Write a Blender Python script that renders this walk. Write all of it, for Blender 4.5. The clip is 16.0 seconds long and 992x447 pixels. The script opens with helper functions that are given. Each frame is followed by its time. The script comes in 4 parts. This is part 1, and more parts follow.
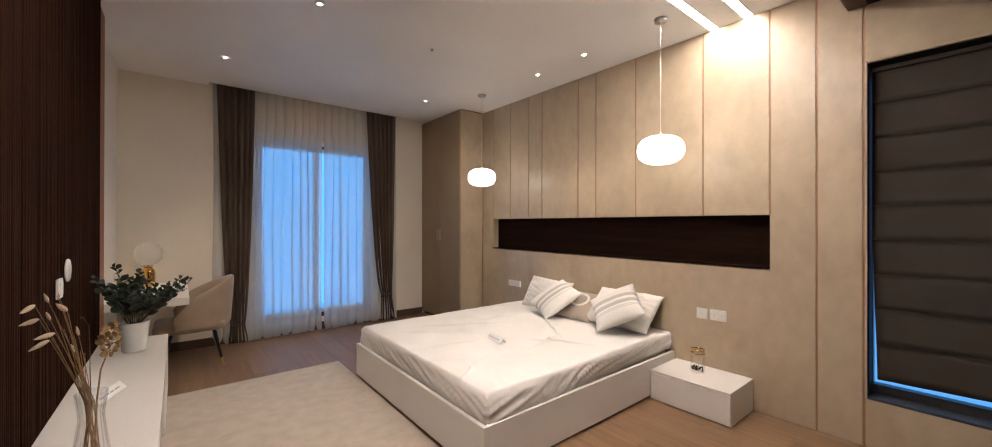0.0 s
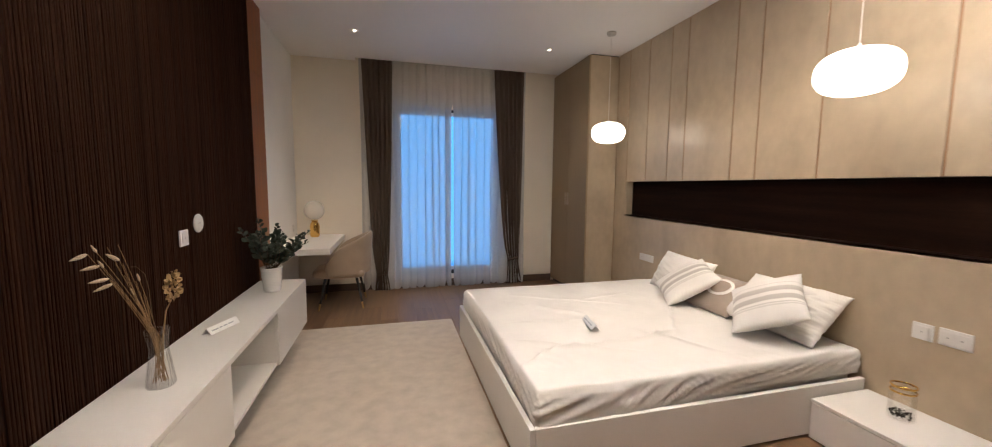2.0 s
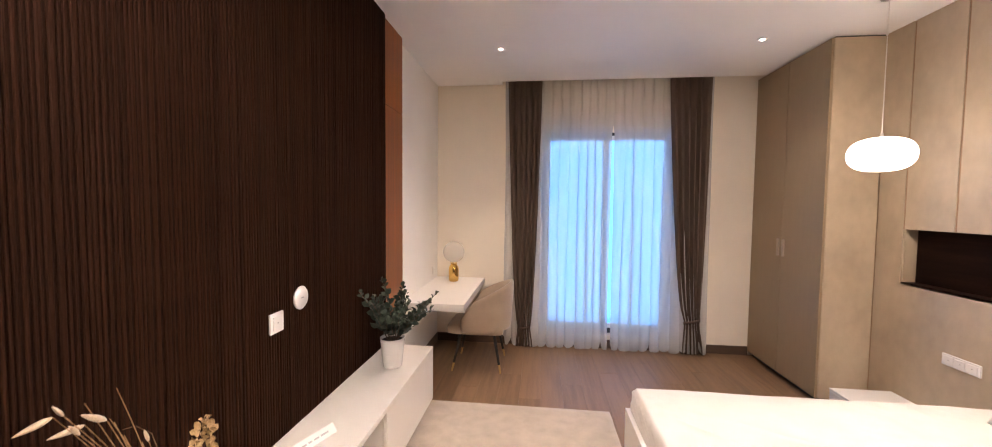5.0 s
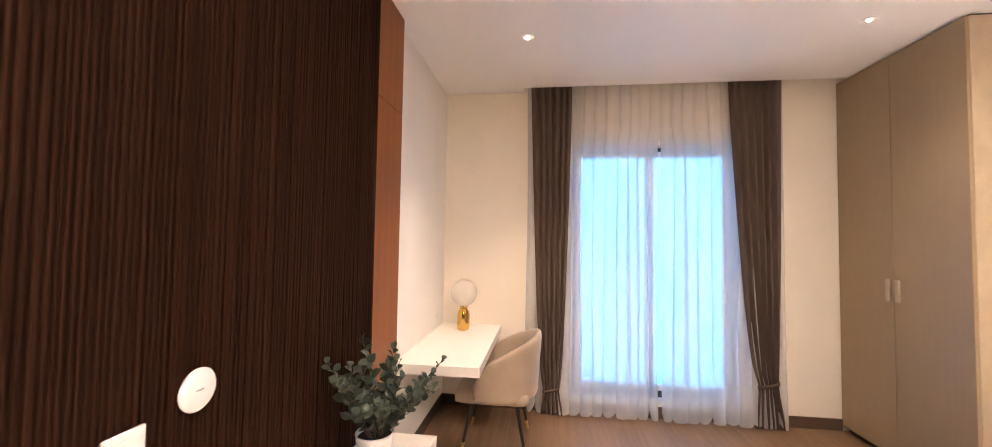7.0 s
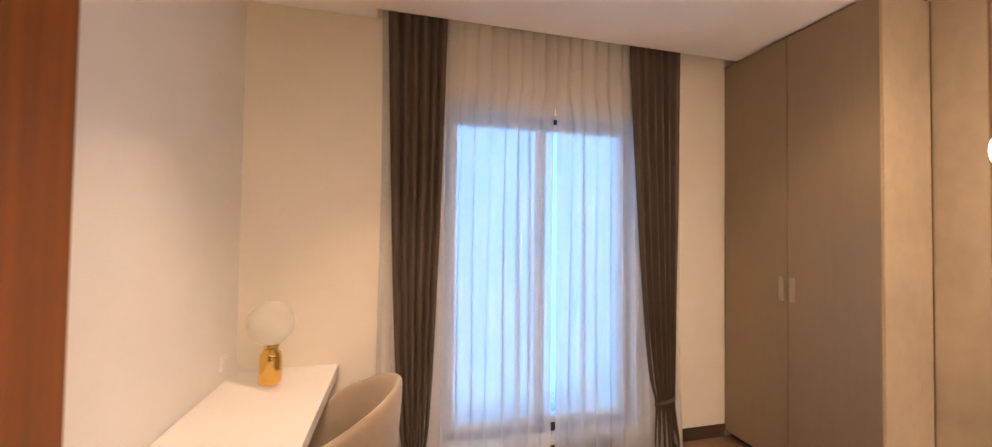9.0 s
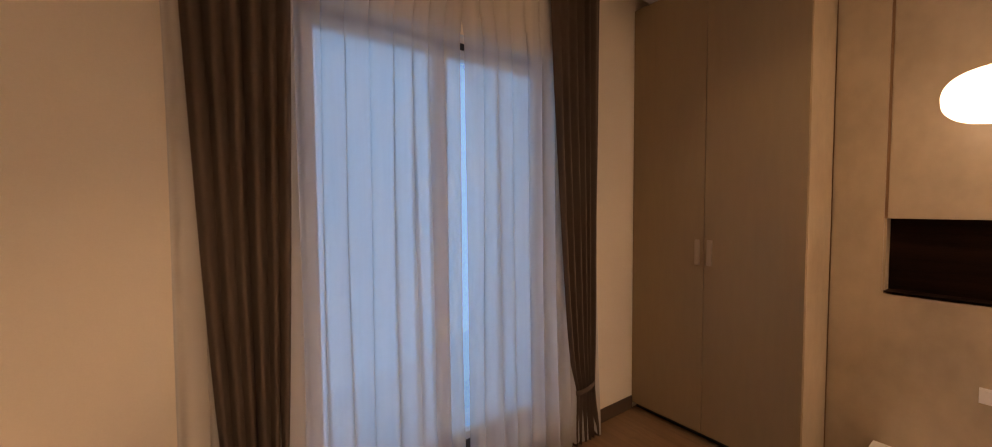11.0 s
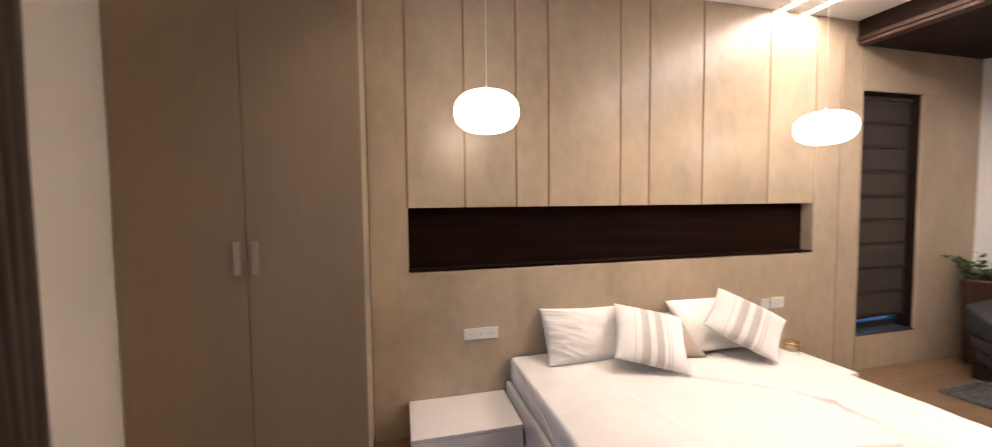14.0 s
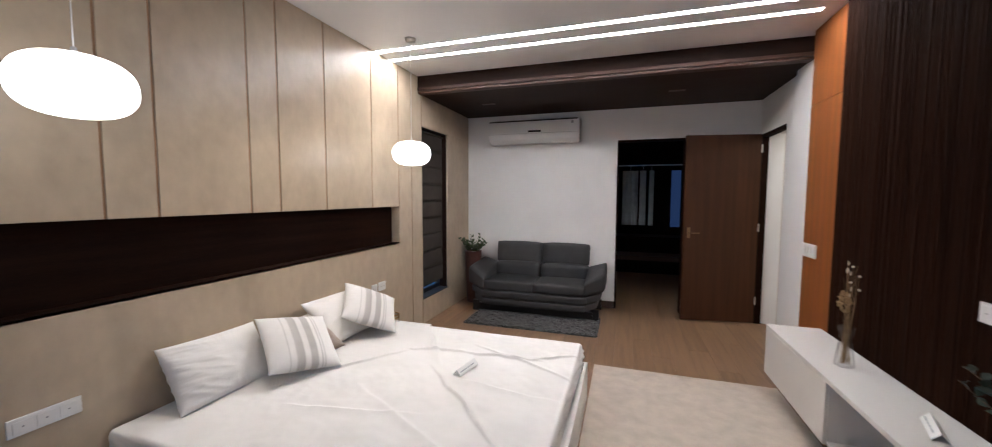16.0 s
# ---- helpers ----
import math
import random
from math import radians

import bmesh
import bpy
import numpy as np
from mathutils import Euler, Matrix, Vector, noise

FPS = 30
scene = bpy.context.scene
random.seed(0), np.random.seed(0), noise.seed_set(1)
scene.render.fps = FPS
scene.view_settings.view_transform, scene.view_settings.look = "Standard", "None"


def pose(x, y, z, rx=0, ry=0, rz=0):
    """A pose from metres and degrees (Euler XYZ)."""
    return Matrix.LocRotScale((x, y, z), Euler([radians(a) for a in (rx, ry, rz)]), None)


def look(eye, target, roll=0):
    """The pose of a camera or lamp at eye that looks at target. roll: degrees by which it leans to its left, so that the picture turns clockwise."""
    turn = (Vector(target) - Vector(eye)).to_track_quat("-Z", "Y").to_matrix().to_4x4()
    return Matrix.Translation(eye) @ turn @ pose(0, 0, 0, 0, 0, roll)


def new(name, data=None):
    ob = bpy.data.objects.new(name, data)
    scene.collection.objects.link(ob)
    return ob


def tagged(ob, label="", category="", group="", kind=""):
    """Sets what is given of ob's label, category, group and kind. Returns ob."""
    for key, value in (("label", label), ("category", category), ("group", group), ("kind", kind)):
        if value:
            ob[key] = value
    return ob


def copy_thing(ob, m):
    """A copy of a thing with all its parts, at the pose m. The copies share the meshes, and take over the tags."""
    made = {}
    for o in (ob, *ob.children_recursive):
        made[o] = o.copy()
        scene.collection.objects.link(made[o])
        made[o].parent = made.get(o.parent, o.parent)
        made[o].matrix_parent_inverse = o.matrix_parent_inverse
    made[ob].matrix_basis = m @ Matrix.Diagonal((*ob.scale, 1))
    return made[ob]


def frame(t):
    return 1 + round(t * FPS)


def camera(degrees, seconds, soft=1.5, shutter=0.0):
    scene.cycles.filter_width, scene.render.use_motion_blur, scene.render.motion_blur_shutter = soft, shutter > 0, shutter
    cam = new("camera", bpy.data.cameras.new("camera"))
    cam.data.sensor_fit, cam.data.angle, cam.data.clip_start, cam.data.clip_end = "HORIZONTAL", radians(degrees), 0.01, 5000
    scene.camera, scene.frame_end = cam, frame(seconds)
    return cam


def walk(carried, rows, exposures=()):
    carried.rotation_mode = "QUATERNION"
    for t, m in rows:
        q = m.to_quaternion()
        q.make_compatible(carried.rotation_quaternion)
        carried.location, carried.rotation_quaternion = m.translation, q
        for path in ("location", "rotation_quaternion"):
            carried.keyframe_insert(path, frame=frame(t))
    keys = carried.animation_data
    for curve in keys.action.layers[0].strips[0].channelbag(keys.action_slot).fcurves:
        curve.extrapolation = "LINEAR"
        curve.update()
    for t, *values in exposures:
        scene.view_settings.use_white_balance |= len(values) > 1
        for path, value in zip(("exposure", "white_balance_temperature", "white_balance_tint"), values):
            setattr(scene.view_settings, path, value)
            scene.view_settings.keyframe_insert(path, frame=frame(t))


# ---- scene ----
cam = camera(103.2, 16.0, 0.95, 0.3)
PATH = [
    (0, (0.509, 0.23, 1.414), (1.765, 1.786, 1.418), 0.1),
    (0.5, (0.672, 0.255, 1.415), (1.816, 1.896, 1.394), 0.1),
    (1, (0.852, 0.274, 1.408), (1.811, 2.028, 1.35), 0.2),
    (1.5, (1.08, 0.268, 1.41), (1.842, 2.11, 1.247), 0.2),
    (2, (1.224, 0.328, 1.421), (1.73, 2.253, 1.232), 0.5),
    (2.5, (1.316, 0.503, 1.428), (1.648, 2.454, 1.139), 0.5),
    (3, (1.387, 0.665, 1.474), (1.583, 2.633, 1.175), 0.4),
    (3.5, (1.405, 0.839, 1.527), (1.474, 2.816, 1.231), 0.4),
    (4, (1.405, 1.014, 1.567), (1.302, 2.996, 1.319), 0.4),
    (4.5, (1.336, 1.16, 1.603), (1.133, 3.139, 1.397), 0.6),
    (5, (1.233, 1.298, 1.648), (1.013, 3.283, 1.55), 0.6),
    (7.5, (0.969, 2.422, 1.589), (0.723, 4.405, 1.669), 0.9),
    (8, (0.96, 2.741, 1.635), (0.876, 4.737, 1.709), 0.4),
    (8.5, (0.956, 2.996, 1.633), (1.093, 4.99, 1.683), 0.5),
    (9, (0.938, 3.24, 1.619), (1.423, 5.18, 1.667), 0.8),
    (11.5, (0.981, 4.256, 1.55), (2.272, 5.778, 1.433), -0.4),
    (12, (1.054, 4.381, 1.52), (2.535, 5.721, 1.425), -0.4),
    (12.5, (1.098, 4.513, 1.536), (2.836, 5.499, 1.436), -0.4),
    (13, (1.146, 4.617, 1.561), (3.101, 5.023, 1.454), -0.5),
    (13.5, (1.219, 4.639, 1.559), (3.215, 4.622, 1.441), -0.6),
    (14, (1.4, 4.686, 1.513), (3.338, 4.202, 1.412), -0.6),
    (14.5, (1.51, 4.749, 1.548), (3.268, 3.803, 1.428), -0.6),
    (15, (1.587, 4.855, 1.53), (2.98, 3.424, 1.423), -0.8),
    (15.5, (1.582, 4.982, 1.569), (2.523, 3.221, 1.44), 0.0),
    (16, (1.575, 5.124, 1.612), (2.198, 3.228, 1.472), 0.2),
]
EXPOSURE = [(0, -0.33, 6250, 12), (1, -0.44, 6250, 11), (2, -0.37, 6250, 10.5), (3.5, -0.2, 6350, 13.5), (5, 0.5, 6550, 19), (7.5, 1.0, 7100, 19), (9, 0.58, 8300, 24.5), (11.5, -0.68, 11300, 36), (12, -0.6, 11400, 37), (12.5, -0.1, 12600, 36), (13, 0.9, 12000, 34), (13.5, 0.95, 12000, 34), (14, 0.08, 6400, 16), (14.5, -0.12, 6100, 13), (15, -0.32, 5700, 12), (16, -0.38, 5400, 9)]
walk(cam, [(t, look(eye, target, roll)) for t, eye, target, roll in PATH], EXPOSURE)

# ---- world, sun, large lights ----
world = bpy.data.worlds.new("dusk_sky")
scene.world = world
world.use_nodes = True
wn = world.node_tree.nodes
sky = wn.new("ShaderNodeTexSky")
sky.sky_type = "NISHITA"
sky.sun_disc = False
sky.sun_elevation = radians(6)
sky.sun_rotation = radians(200)
world.node_tree.links.new(sky.outputs[0], wn["Background"].inputs[0])
wn["Background"].inputs[1].default_value = 0.06


def spot_lamp(x, y, z, power, cone=95):
    d = bpy.data.lights.new("downlight_beam", "SPOT")
    d.energy, d.spot_size, d.spot_blend, d.color, d.shadow_soft_size = power, radians(cone), 0.9, (1.0, 0.82, 0.63), 0.035
    ob = new("downlight_beam", d)
    ob.location = (x, y, z)
    return ob


DOWNLIGHTS = [(0.86, 4.90), (1.32, 3.32), (3.06, 4.88), (3.55, 3.28), (3.54, 2.64), (1.32, 1.95)]
for sx, sy in DOWNLIGHTS:
    spot_lamp(sx, sy, 3.03, (88 if sx < 2 else 22) if sy > 4 else (70 if sx > 3.5 else 60), 72 if sx > 3.5 else (84 if 3 < sy < 4 or (sy > 4 and sx < 2) else 92))

# daylight in the north window's opening
d = bpy.data.lights.new("window_daylight", "AREA")
d.shape, d.size, d.size_y, d.energy, d.color = "RECTANGLE", 1.4, 2.2, 7.5, (0.14, 0.48, 1.0)
ob = new("window_daylight", d)
ob.matrix_world = pose(2.02, 6.30, 1.35, -90, 0, 0)

# bathroom ceiling lamp
d = bpy.data.lights.new("bathroom_lamp", "AREA")
d.size, d.energy, d.color = 0.4, 22, (1.0, 0.86, 0.68)
ob = new("bathroom_lamp", d)
ob.matrix_world = pose(-1.0, -0.3, 2.55, 0, 0, 0)

# ---- materials ----


def mat(name, color, rough=0.5, metal=0.0, vary=0.12, scale=6.0, fine=60.0, bump=0.05, stretch=(1, 1, 1), spec=0.5, sheen=0.0, per_object=0.0, coat=0.0, tone=None, rough_vary=0.08, dist=0.02):
    m = bpy.data.materials.new(name)
    m.use_nodes = True
    n, l = m.node_tree.nodes, m.node_tree.links
    b = n["Principled BSDF"]
    tc = n.new("ShaderNodeTexCoord")
    mp = n.new("ShaderNodeMapping")
    mp.inputs["Scale"].default_value = stretch
    l.new(tc.outputs["Object"], mp.inputs[0])
    a = n.new("ShaderNodeTexNoise")
    a.inputs["Scale"].default_value, a.inputs["Detail"].default_value = scale, 5
    f = n.new("ShaderNodeTexNoise")
    f.inputs["Scale"].default_value, f.inputs["Detail"].default_value = fine, 4
    for q in (a, f):
        l.new(mp.outputs[0], q.inputs["Vector"])
    add = n.new("ShaderNodeMath")
    add.operation = "MULTIPLY_ADD"
    l.new(f.outputs["Fac"], add.inputs[0])
    add.inputs[1].default_value = 0.5
    l.new(a.outputs["Fac"], add.inputs[2])
    src = add.outputs[0]
    if per_object:
        oi = n.new("ShaderNodeObjectInfo")
        ad2 = n.new("ShaderNodeMath")
        ad2.operation = "MULTIPLY_ADD"
        l.new(oi.outputs["Random"], ad2.inputs[0])
        ad2.inputs[1].default_value = per_object
        l.new(src, ad2.inputs[2])
        off = n.new("ShaderNodeVectorMath")
        off.operation = "MULTIPLY_ADD"
        cmb = n.new("ShaderNodeCombineXYZ")
        for i in range(3):
            l.new(oi.outputs["Random"], cmb.inputs[i])
        l.new(cmb.outputs[0], off.inputs[0])
        off.inputs[1].default_value = (13, 29, 7)
        l.new(tc.outputs["Object"], off.inputs[2])
        l.new(off.outputs[0], mp.inputs[0])
        src = ad2.outputs[0]
    ramp = n.new("ShaderNodeValToRGB")
    e = ramp.color_ramp.elements
    e[0].position, e[1].position = 0.45, 1.05 + per_object
    other = tone or color
    e[0].color = (*[max(0, c * (1 - vary)) for c in other], 1)
    e[1].color = (*[min(1, c * (1 + vary)) for c in color], 1)
    l.new(src, ramp.inputs[0])
    l.new(ramp.outputs[0], b.inputs["Base Color"])
    mr = n.new("ShaderNodeMath")
    mr.operation = "MULTIPLY_ADD"
    l.new(a.outputs["Fac"], mr.inputs[0])
    mr.inputs[1].default_value, mr.inputs[2].default_value = rough_vary * 2, rough - rough_vary
    l.new(mr.outputs[0], b.inputs["Roughness"])
    b.inputs["Metallic"].default_value = metal
    b.inputs["Specular IOR Level"].default_value = spec
    if sheen:
        b.inputs["Sheen Weight"].default_value = sheen
    if coat:
        b.inputs["Coat Weight"].default_value = coat
        b.inputs["Coat Roughness"].default_value = 0.15
    if bump:
        bp = n.new("ShaderNodeBump")
        bp.inputs["Strength"].default_value, bp.inputs["Distance"].default_value = bump, dist
        l.new(src, bp.inputs["Height"])
        l.new(bp.outputs[0], b.inputs["Normal"])
    return m


def glow(name, color, strength, base=(0.9, 0.9, 0.88)):
    m = bpy.data.materials.new(name)
    m.use_nodes = True
    b = m.node_tree.nodes["Principled BSDF"]
    b.inputs["Base Color"].default_value = (*base, 1)
    b.inputs["Roughness"].default_value = 0.25
    b.inputs["Emission Color"].default_value = (*color, 1)
    b.inputs["Emission Strength"].default_value = strength
    return m


def glass(name, color=(1, 1, 1), rough=0.02, ior=1.45, clear=0.0):
    m = bpy.data.materials.new(name)
    m.use_nodes = True
    n, l = m.node_tree.nodes, m.node_tree.links
    b = n["Principled BSDF"]
    b.inputs["Base Color"].default_value = (*color, 1)
    b.inputs["Roughness"].default_value = rough
    b.inputs["IOR"].default_value = ior
    b.inputs["Transmission Weight"].default_value = 1
    if clear:
        t = n.new("ShaderNodeBsdfTransparent")
        mx = n.new("ShaderNodeMixShader")
        mx.inputs[0].default_value = clear
        l.new(b.outputs[0], mx.inputs[1])
        l.new(t.outputs[0], mx.inputs[2])
        l.new(mx.outputs[0], n["Material Output"].inputs[0])
    return m


def cloth(name, color, through_light, gap, gather=0.0):
    """Thin cloth: part diffuse, part translucent, part open weave."""
    m = bpy.data.materials.new(name)
    m.use_nodes = True
    n, l = m.node_tree.nodes, m.node_tree.links
    n.remove(n["Principled BSDF"])
    df, tl, tp = n.new("ShaderNodeBsdfDiffuse"), n.new("ShaderNodeBsdfTranslucent"), n.new("ShaderNodeBsdfTransparent")
    tc, nz = n.new("ShaderNodeTexCoord"), n.new("ShaderNodeTexNoise")
    nz.inputs["Scale"].default_value = 5
    l.new(tc.outputs["Object"], nz.inputs["Vector"])
    rp = n.new("ShaderNodeValToRGB")
    rp.color_ramp.elements[0].color = (*[c * 0.93 for c in color], 1)
    rp.color_ramp.elements[1].color = (*color, 1)
    l.new(nz.outputs["Fac"], rp.inputs[0])
    l.new(rp.outputs[0], df.inputs[0])
    l.new(rp.outputs[0], tl.inputs[0])
    m1, m2 = n.new("ShaderNodeMixShader"), n.new("ShaderNodeMixShader")
    m1.inputs[0].default_value, m2.inputs[0].default_value = through_light, gap
    l.new(df.outputs[0], m1.inputs[1])
    l.new(tl.outputs[0], m1.inputs[2])
    l.new(m1.outputs[0], m2.inputs[1])
    l.new(tp.outputs[0], m2.inputs[2])
    l.new(m2.outputs[0], n["Material Output"].inputs[0])
    if gather:
        # the weave closes where the cloth is gathered
        mp, g, k = n.new("ShaderNodeMapping"), n.new("ShaderNodeTexNoise"), n.new("ShaderNodeMapRange")
        mp.inputs["Scale"].default_value = (1, 1, 0.06)
        g.inputs["Scale"].default_value, g.inputs["Detail"].default_value = 16, 3
        k.inputs[1].default_value, k.inputs[2].default_value = 0.3, 0.7
        k.inputs[3].default_value, k.inputs[4].default_value = gap - gather, gap + gather
        l.new(tc.outputs["Object"], mp.inputs[0])
        l.new(mp.outputs[0], g.inputs["Vector"])
        l.new(g.outputs["Fac"], k.inputs[0])
        l.new(k.outputs[0], m2.inputs[0])
    return m


M_CREAM = mat("cream_wall_paint", (0.80, 0.73, 0.62), 0.75, vary=0.04, scale=2, fine=180, bump=0.04)
M_WHITEWALL = mat("white_wall_paint", (0.80, 0.78, 0.75), 0.75, vary=0.04, scale=2, fine=180, bump=0.04)
M_CEIL = mat("white_ceiling_paint", (0.86, 0.84, 0.82), 0.5, vary=0.03, scale=1.5, fine=120, bump=0.03)
M_BEIGE = mat("beige_silk_plaster", (0.485, 0.388, 0.272), 0.32, vary=0.10, scale=2.6, fine=13, bump=0.15, per_object=0.06, tone=(0.430, 0.340, 0.236), rough_vary=0.07, stretch=(1, 1, 0.7))
M_GROOVE = mat("bronze_groove", (0.34, 0.20, 0.11), 0.45, metal=0.35, vary=0.1, bump=0)
M_WARD = mat("beige_wardrobe_laminate", (0.330, 0.239, 0.140), 0.5, vary=0.08, scale=2.0, fine=30, stretch=(1, 1, 0.15), bump=0.03)
M_WENGE = mat("dark_wenge_slats", (0.022, 0.0090, 0.0048), 0.75, vary=0.28, scale=3, fine=40, stretch=(6, 6, 0.25), bump=0.2, per_object=0.20, tone=(0.014, 0.0058, 0.0032), spec=0.04)
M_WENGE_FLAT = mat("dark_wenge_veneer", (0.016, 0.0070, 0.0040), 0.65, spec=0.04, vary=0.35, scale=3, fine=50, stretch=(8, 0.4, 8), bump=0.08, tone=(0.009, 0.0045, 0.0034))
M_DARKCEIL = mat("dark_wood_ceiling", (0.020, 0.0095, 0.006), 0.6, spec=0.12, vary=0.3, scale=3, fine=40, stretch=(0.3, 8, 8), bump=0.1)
M_MOULD = mat("brown_wood_moulding", (0.062, 0.031, 0.019), 0.45, spec=0.3, vary=0.3, scale=3, fine=40, stretch=(0.3, 8, 8), bump=0.06)
M_TEAK = mat("orange_brown_veneer", (0.25, 0.080, 0.020), 0.42, spec=0.2, vary=0.18, scale=2.5, fine=40, stretch=(8, 8, 0.3), bump=0.006, tone=(0.20, 0.07, 0.02))
M_DOOR = mat("brown_wood_door", (0.064, 0.025, 0.0105), 0.45, spec=0.22, vary=0.12, scale=2.5, fine=45, stretch=(8, 8, 0.3), bump=0.05, tone=(0.046, 0.018, 0.008))
M_FLOOR = mat("brown_wood_plank", (0.222, 0.134, 0.075), 0.40, vary=0.17, scale=2.5, fine=36, stretch=(9, 0.6, 1), bump=0.04, per_object=0.22, tone=(0.172, 0.100, 0.055), spec=0.3)
M_SKIRT = mat("dark_brown_skirting", (0.075, 0.045, 0.03), 0.45, vary=0.2, stretch=(1, 1, 8), bump=0.03)
M_RUG = mat("beige_rug_pile", (0.465, 0.397, 0.322), 0.95, vary=0.14, scale=10, fine=240, bump=0.6, sheen=0.3, dist=0.002, spec=0.1)
M_RUG2 = mat("charcoal_rug_pile", (0.055, 0.053, 0.051), 0.95, vary=0.9, scale=26, fine=120, bump=1.0, sheen=0.2, dist=0.012, spec=0.1, stretch=(1, 2, 1))
M_WHITE = mat("white_lacquer", (0.78, 0.75, 0.71), 0.32, vary=0.03, scale=2, fine=90, bump=0.01)
M_CONSOLE = mat("pale_grey_lacquer", (0.67, 0.635, 0.59), 0.35, vary=0.03, scale=2, fine=90, bump=0.01)
M_LINEN = mat("white_cotton_sheet", (0.78, 0.75, 0.71), 0.85, vary=0.05, scale=4, fine=240, bump=0.12, sheen=0.2, dist=0.006, spec=0.2)
M_TAUPE = mat("taupe_velvet", (0.36, 0.29, 0.235), 0.9, vary=0.15, scale=8, fine=300, bump=0.2, sheen=0.5, spec=0.2)
M_CHAIR = mat("beige_upholstery", (0.40, 0.31, 0.225), 0.85, vary=0.10, scale=6, fine=320, bump=0.25, sheen=0.4, spec=0.2, dist=0.006)
M_BLACK = mat("black_lacquered_metal", (0.012, 0.011, 0.011), 0.35, vary=0.2, bump=0)
M_GOLD = mat("polished_gold", (0.78, 0.48, 0.14), 0.12, metal=1.0, vary=0.05, bump=0, rough_vary=0.03)
M_BRASS = mat("brushed_brass", (0.62, 0.42, 0.18), 0.3, metal=1.0, vary=0.08, bump=0)
M_OLDBRASS = mat("dull_brass", (0.30, 0.21, 0.11), 0.4, metal=1.0, vary=0.15, bump=0)
M_STEEL = mat("brushed_steel", (0.55, 0.54, 0.52), 0.3, metal=1.0, vary=0.06, bump=0)
M_SOFA = mat("charcoal_leather", (0.036, 0.034, 0.033), 0.6, vary=0.22, scale=5, fine=160, bump=0.22, dist=0.01)
M_DRAPE = mat("grey_brown_drape", (0.112, 0.083, 0.065), 0.9, vary=0.10, scale=6, fine=400, bump=0.2, spec=0.1, stretch=(1, 1, 0.3))
M_BLIND = mat("dark_taupe_blind_cloth", (0.060, 0.049, 0.040), 0.9, vary=0.14, scale=5, fine=420, bump=0.25, spec=0.15, dist=0.006)
M_HANDLE = mat("pale_beige_pull", (0.44, 0.345, 0.25), 0.35, vary=0.05, bump=0)
M_PLATE = mat("white_plastic_plate", (0.80, 0.78, 0.75), 0.3, vary=0.02, bump=0)
M_PLATE_GREY = mat("grey_plastic_detail", (0.35, 0.34, 0.33), 0.4, vary=0.05, bump=0)
M_POT = mat("white_ceramic_pot", (0.78, 0.76, 0.73), 0.25, vary=0.03, bump=0.01)
M_SOIL = mat("dark_soil", (0.03, 0.02, 0.014), 0.95, vary=0.5, fine=90, bump=0.8)
M_LEAF = mat("grey_green_leaf", (0.038, 0.056, 0.037), 0.5, vary=0.4, scale=14, fine=60, bump=0.05, tone=(0.020, 0.032, 0.021))
M_LEAF2 = mat("dark_green_leaf", (0.05, 0.085, 0.03), 0.45, vary=0.4, scale=14, fine=60, bump=0.05)
M_STEM = mat("brown_plant_stem", (0.12, 0.075, 0.04), 0.7, vary=0.25, fine=80, bump=0.1)
M_STRAW = mat("dried_straw_stem", (0.30, 0.19, 0.09), 0.8, vary=0.25, fine=120, bump=0.2)
M_EAR = mat("dried_bunny_tail", (0.62, 0.50, 0.34), 0.95, vary=0.2, fine=260, bump=0.6, sheen=0.5)
M_CONE = mat("dried_golden_flower", (0.46, 0.31, 0.15), 0.85, vary=0.3, fine=120, bump=0.4)
M_REDPOT = mat("dark_red_planter", (0.055, 0.02, 0.015), 0.35, vary=0.2, bump=0.05)
M_FRAME = mat("dark_grey_window_frame", (0.035, 0.035, 0.04), 0.4, vary=0.1, bump=0)
M_SILL = mat("white_sill", (0.75, 0.75, 0.75), 0.4, vary=0.04, bump=0)
M_AC = mat("white_ac_plastic", (0.76, 0.75, 0.73), 0.35, vary=0.02, bump=0)
M_TRIMLIGHT = glow("downlight_lens", (1.0, 0.86, 0.66), 14)
M_LED = glow("led_diffuser", (1.0, 0.89, 0.78), 80)
M_OPAL = glow("lit_opal_glass", (1.0, 0.89, 0.76), 7.5)
M_GLASS = glass("clear_glass", clear=0.92)
M_VASE = glass("ribbed_glass", (1.0, 0.99, 0.97), clear=0.88)
M_PANE = glass("window_pane", (0.95, 0.98, 1.0), clear=0.6)
M_OPALOFF = cloth("frosted_globe_glass", (0.88, 0.85, 0.80), 0.5, 0.6)
M_SHEER = cloth("white_sheer_voile", (0.88, 0.87, 0.85), 0.42, 0.46, 0.03)
M_DUSK = glow("dusk_sky_glow", (0.14, 0.46, 1.0), 1.28, (0, 0, 0))
M_BLUEDIM = glow("dim_blue_glow", (0.24, 0.42, 1.0), 0.085, (0, 0, 0))
M_GREYCLOTH = mat("grey_garment_cloth", (0.78, 0.76, 0.72), 0.9, vary=0.2, fine=200, bump=0.2)
M_INK = mat("grey_print_ink", (0.42, 0.42, 0.43), 0.6, vary=0.05, bump=0)
M_TILE = mat("pale_bathroom_tile", (0.68, 0.62, 0.52), 0.3, vary=0.06, bump=0.01)

# ---- mesh helpers ----


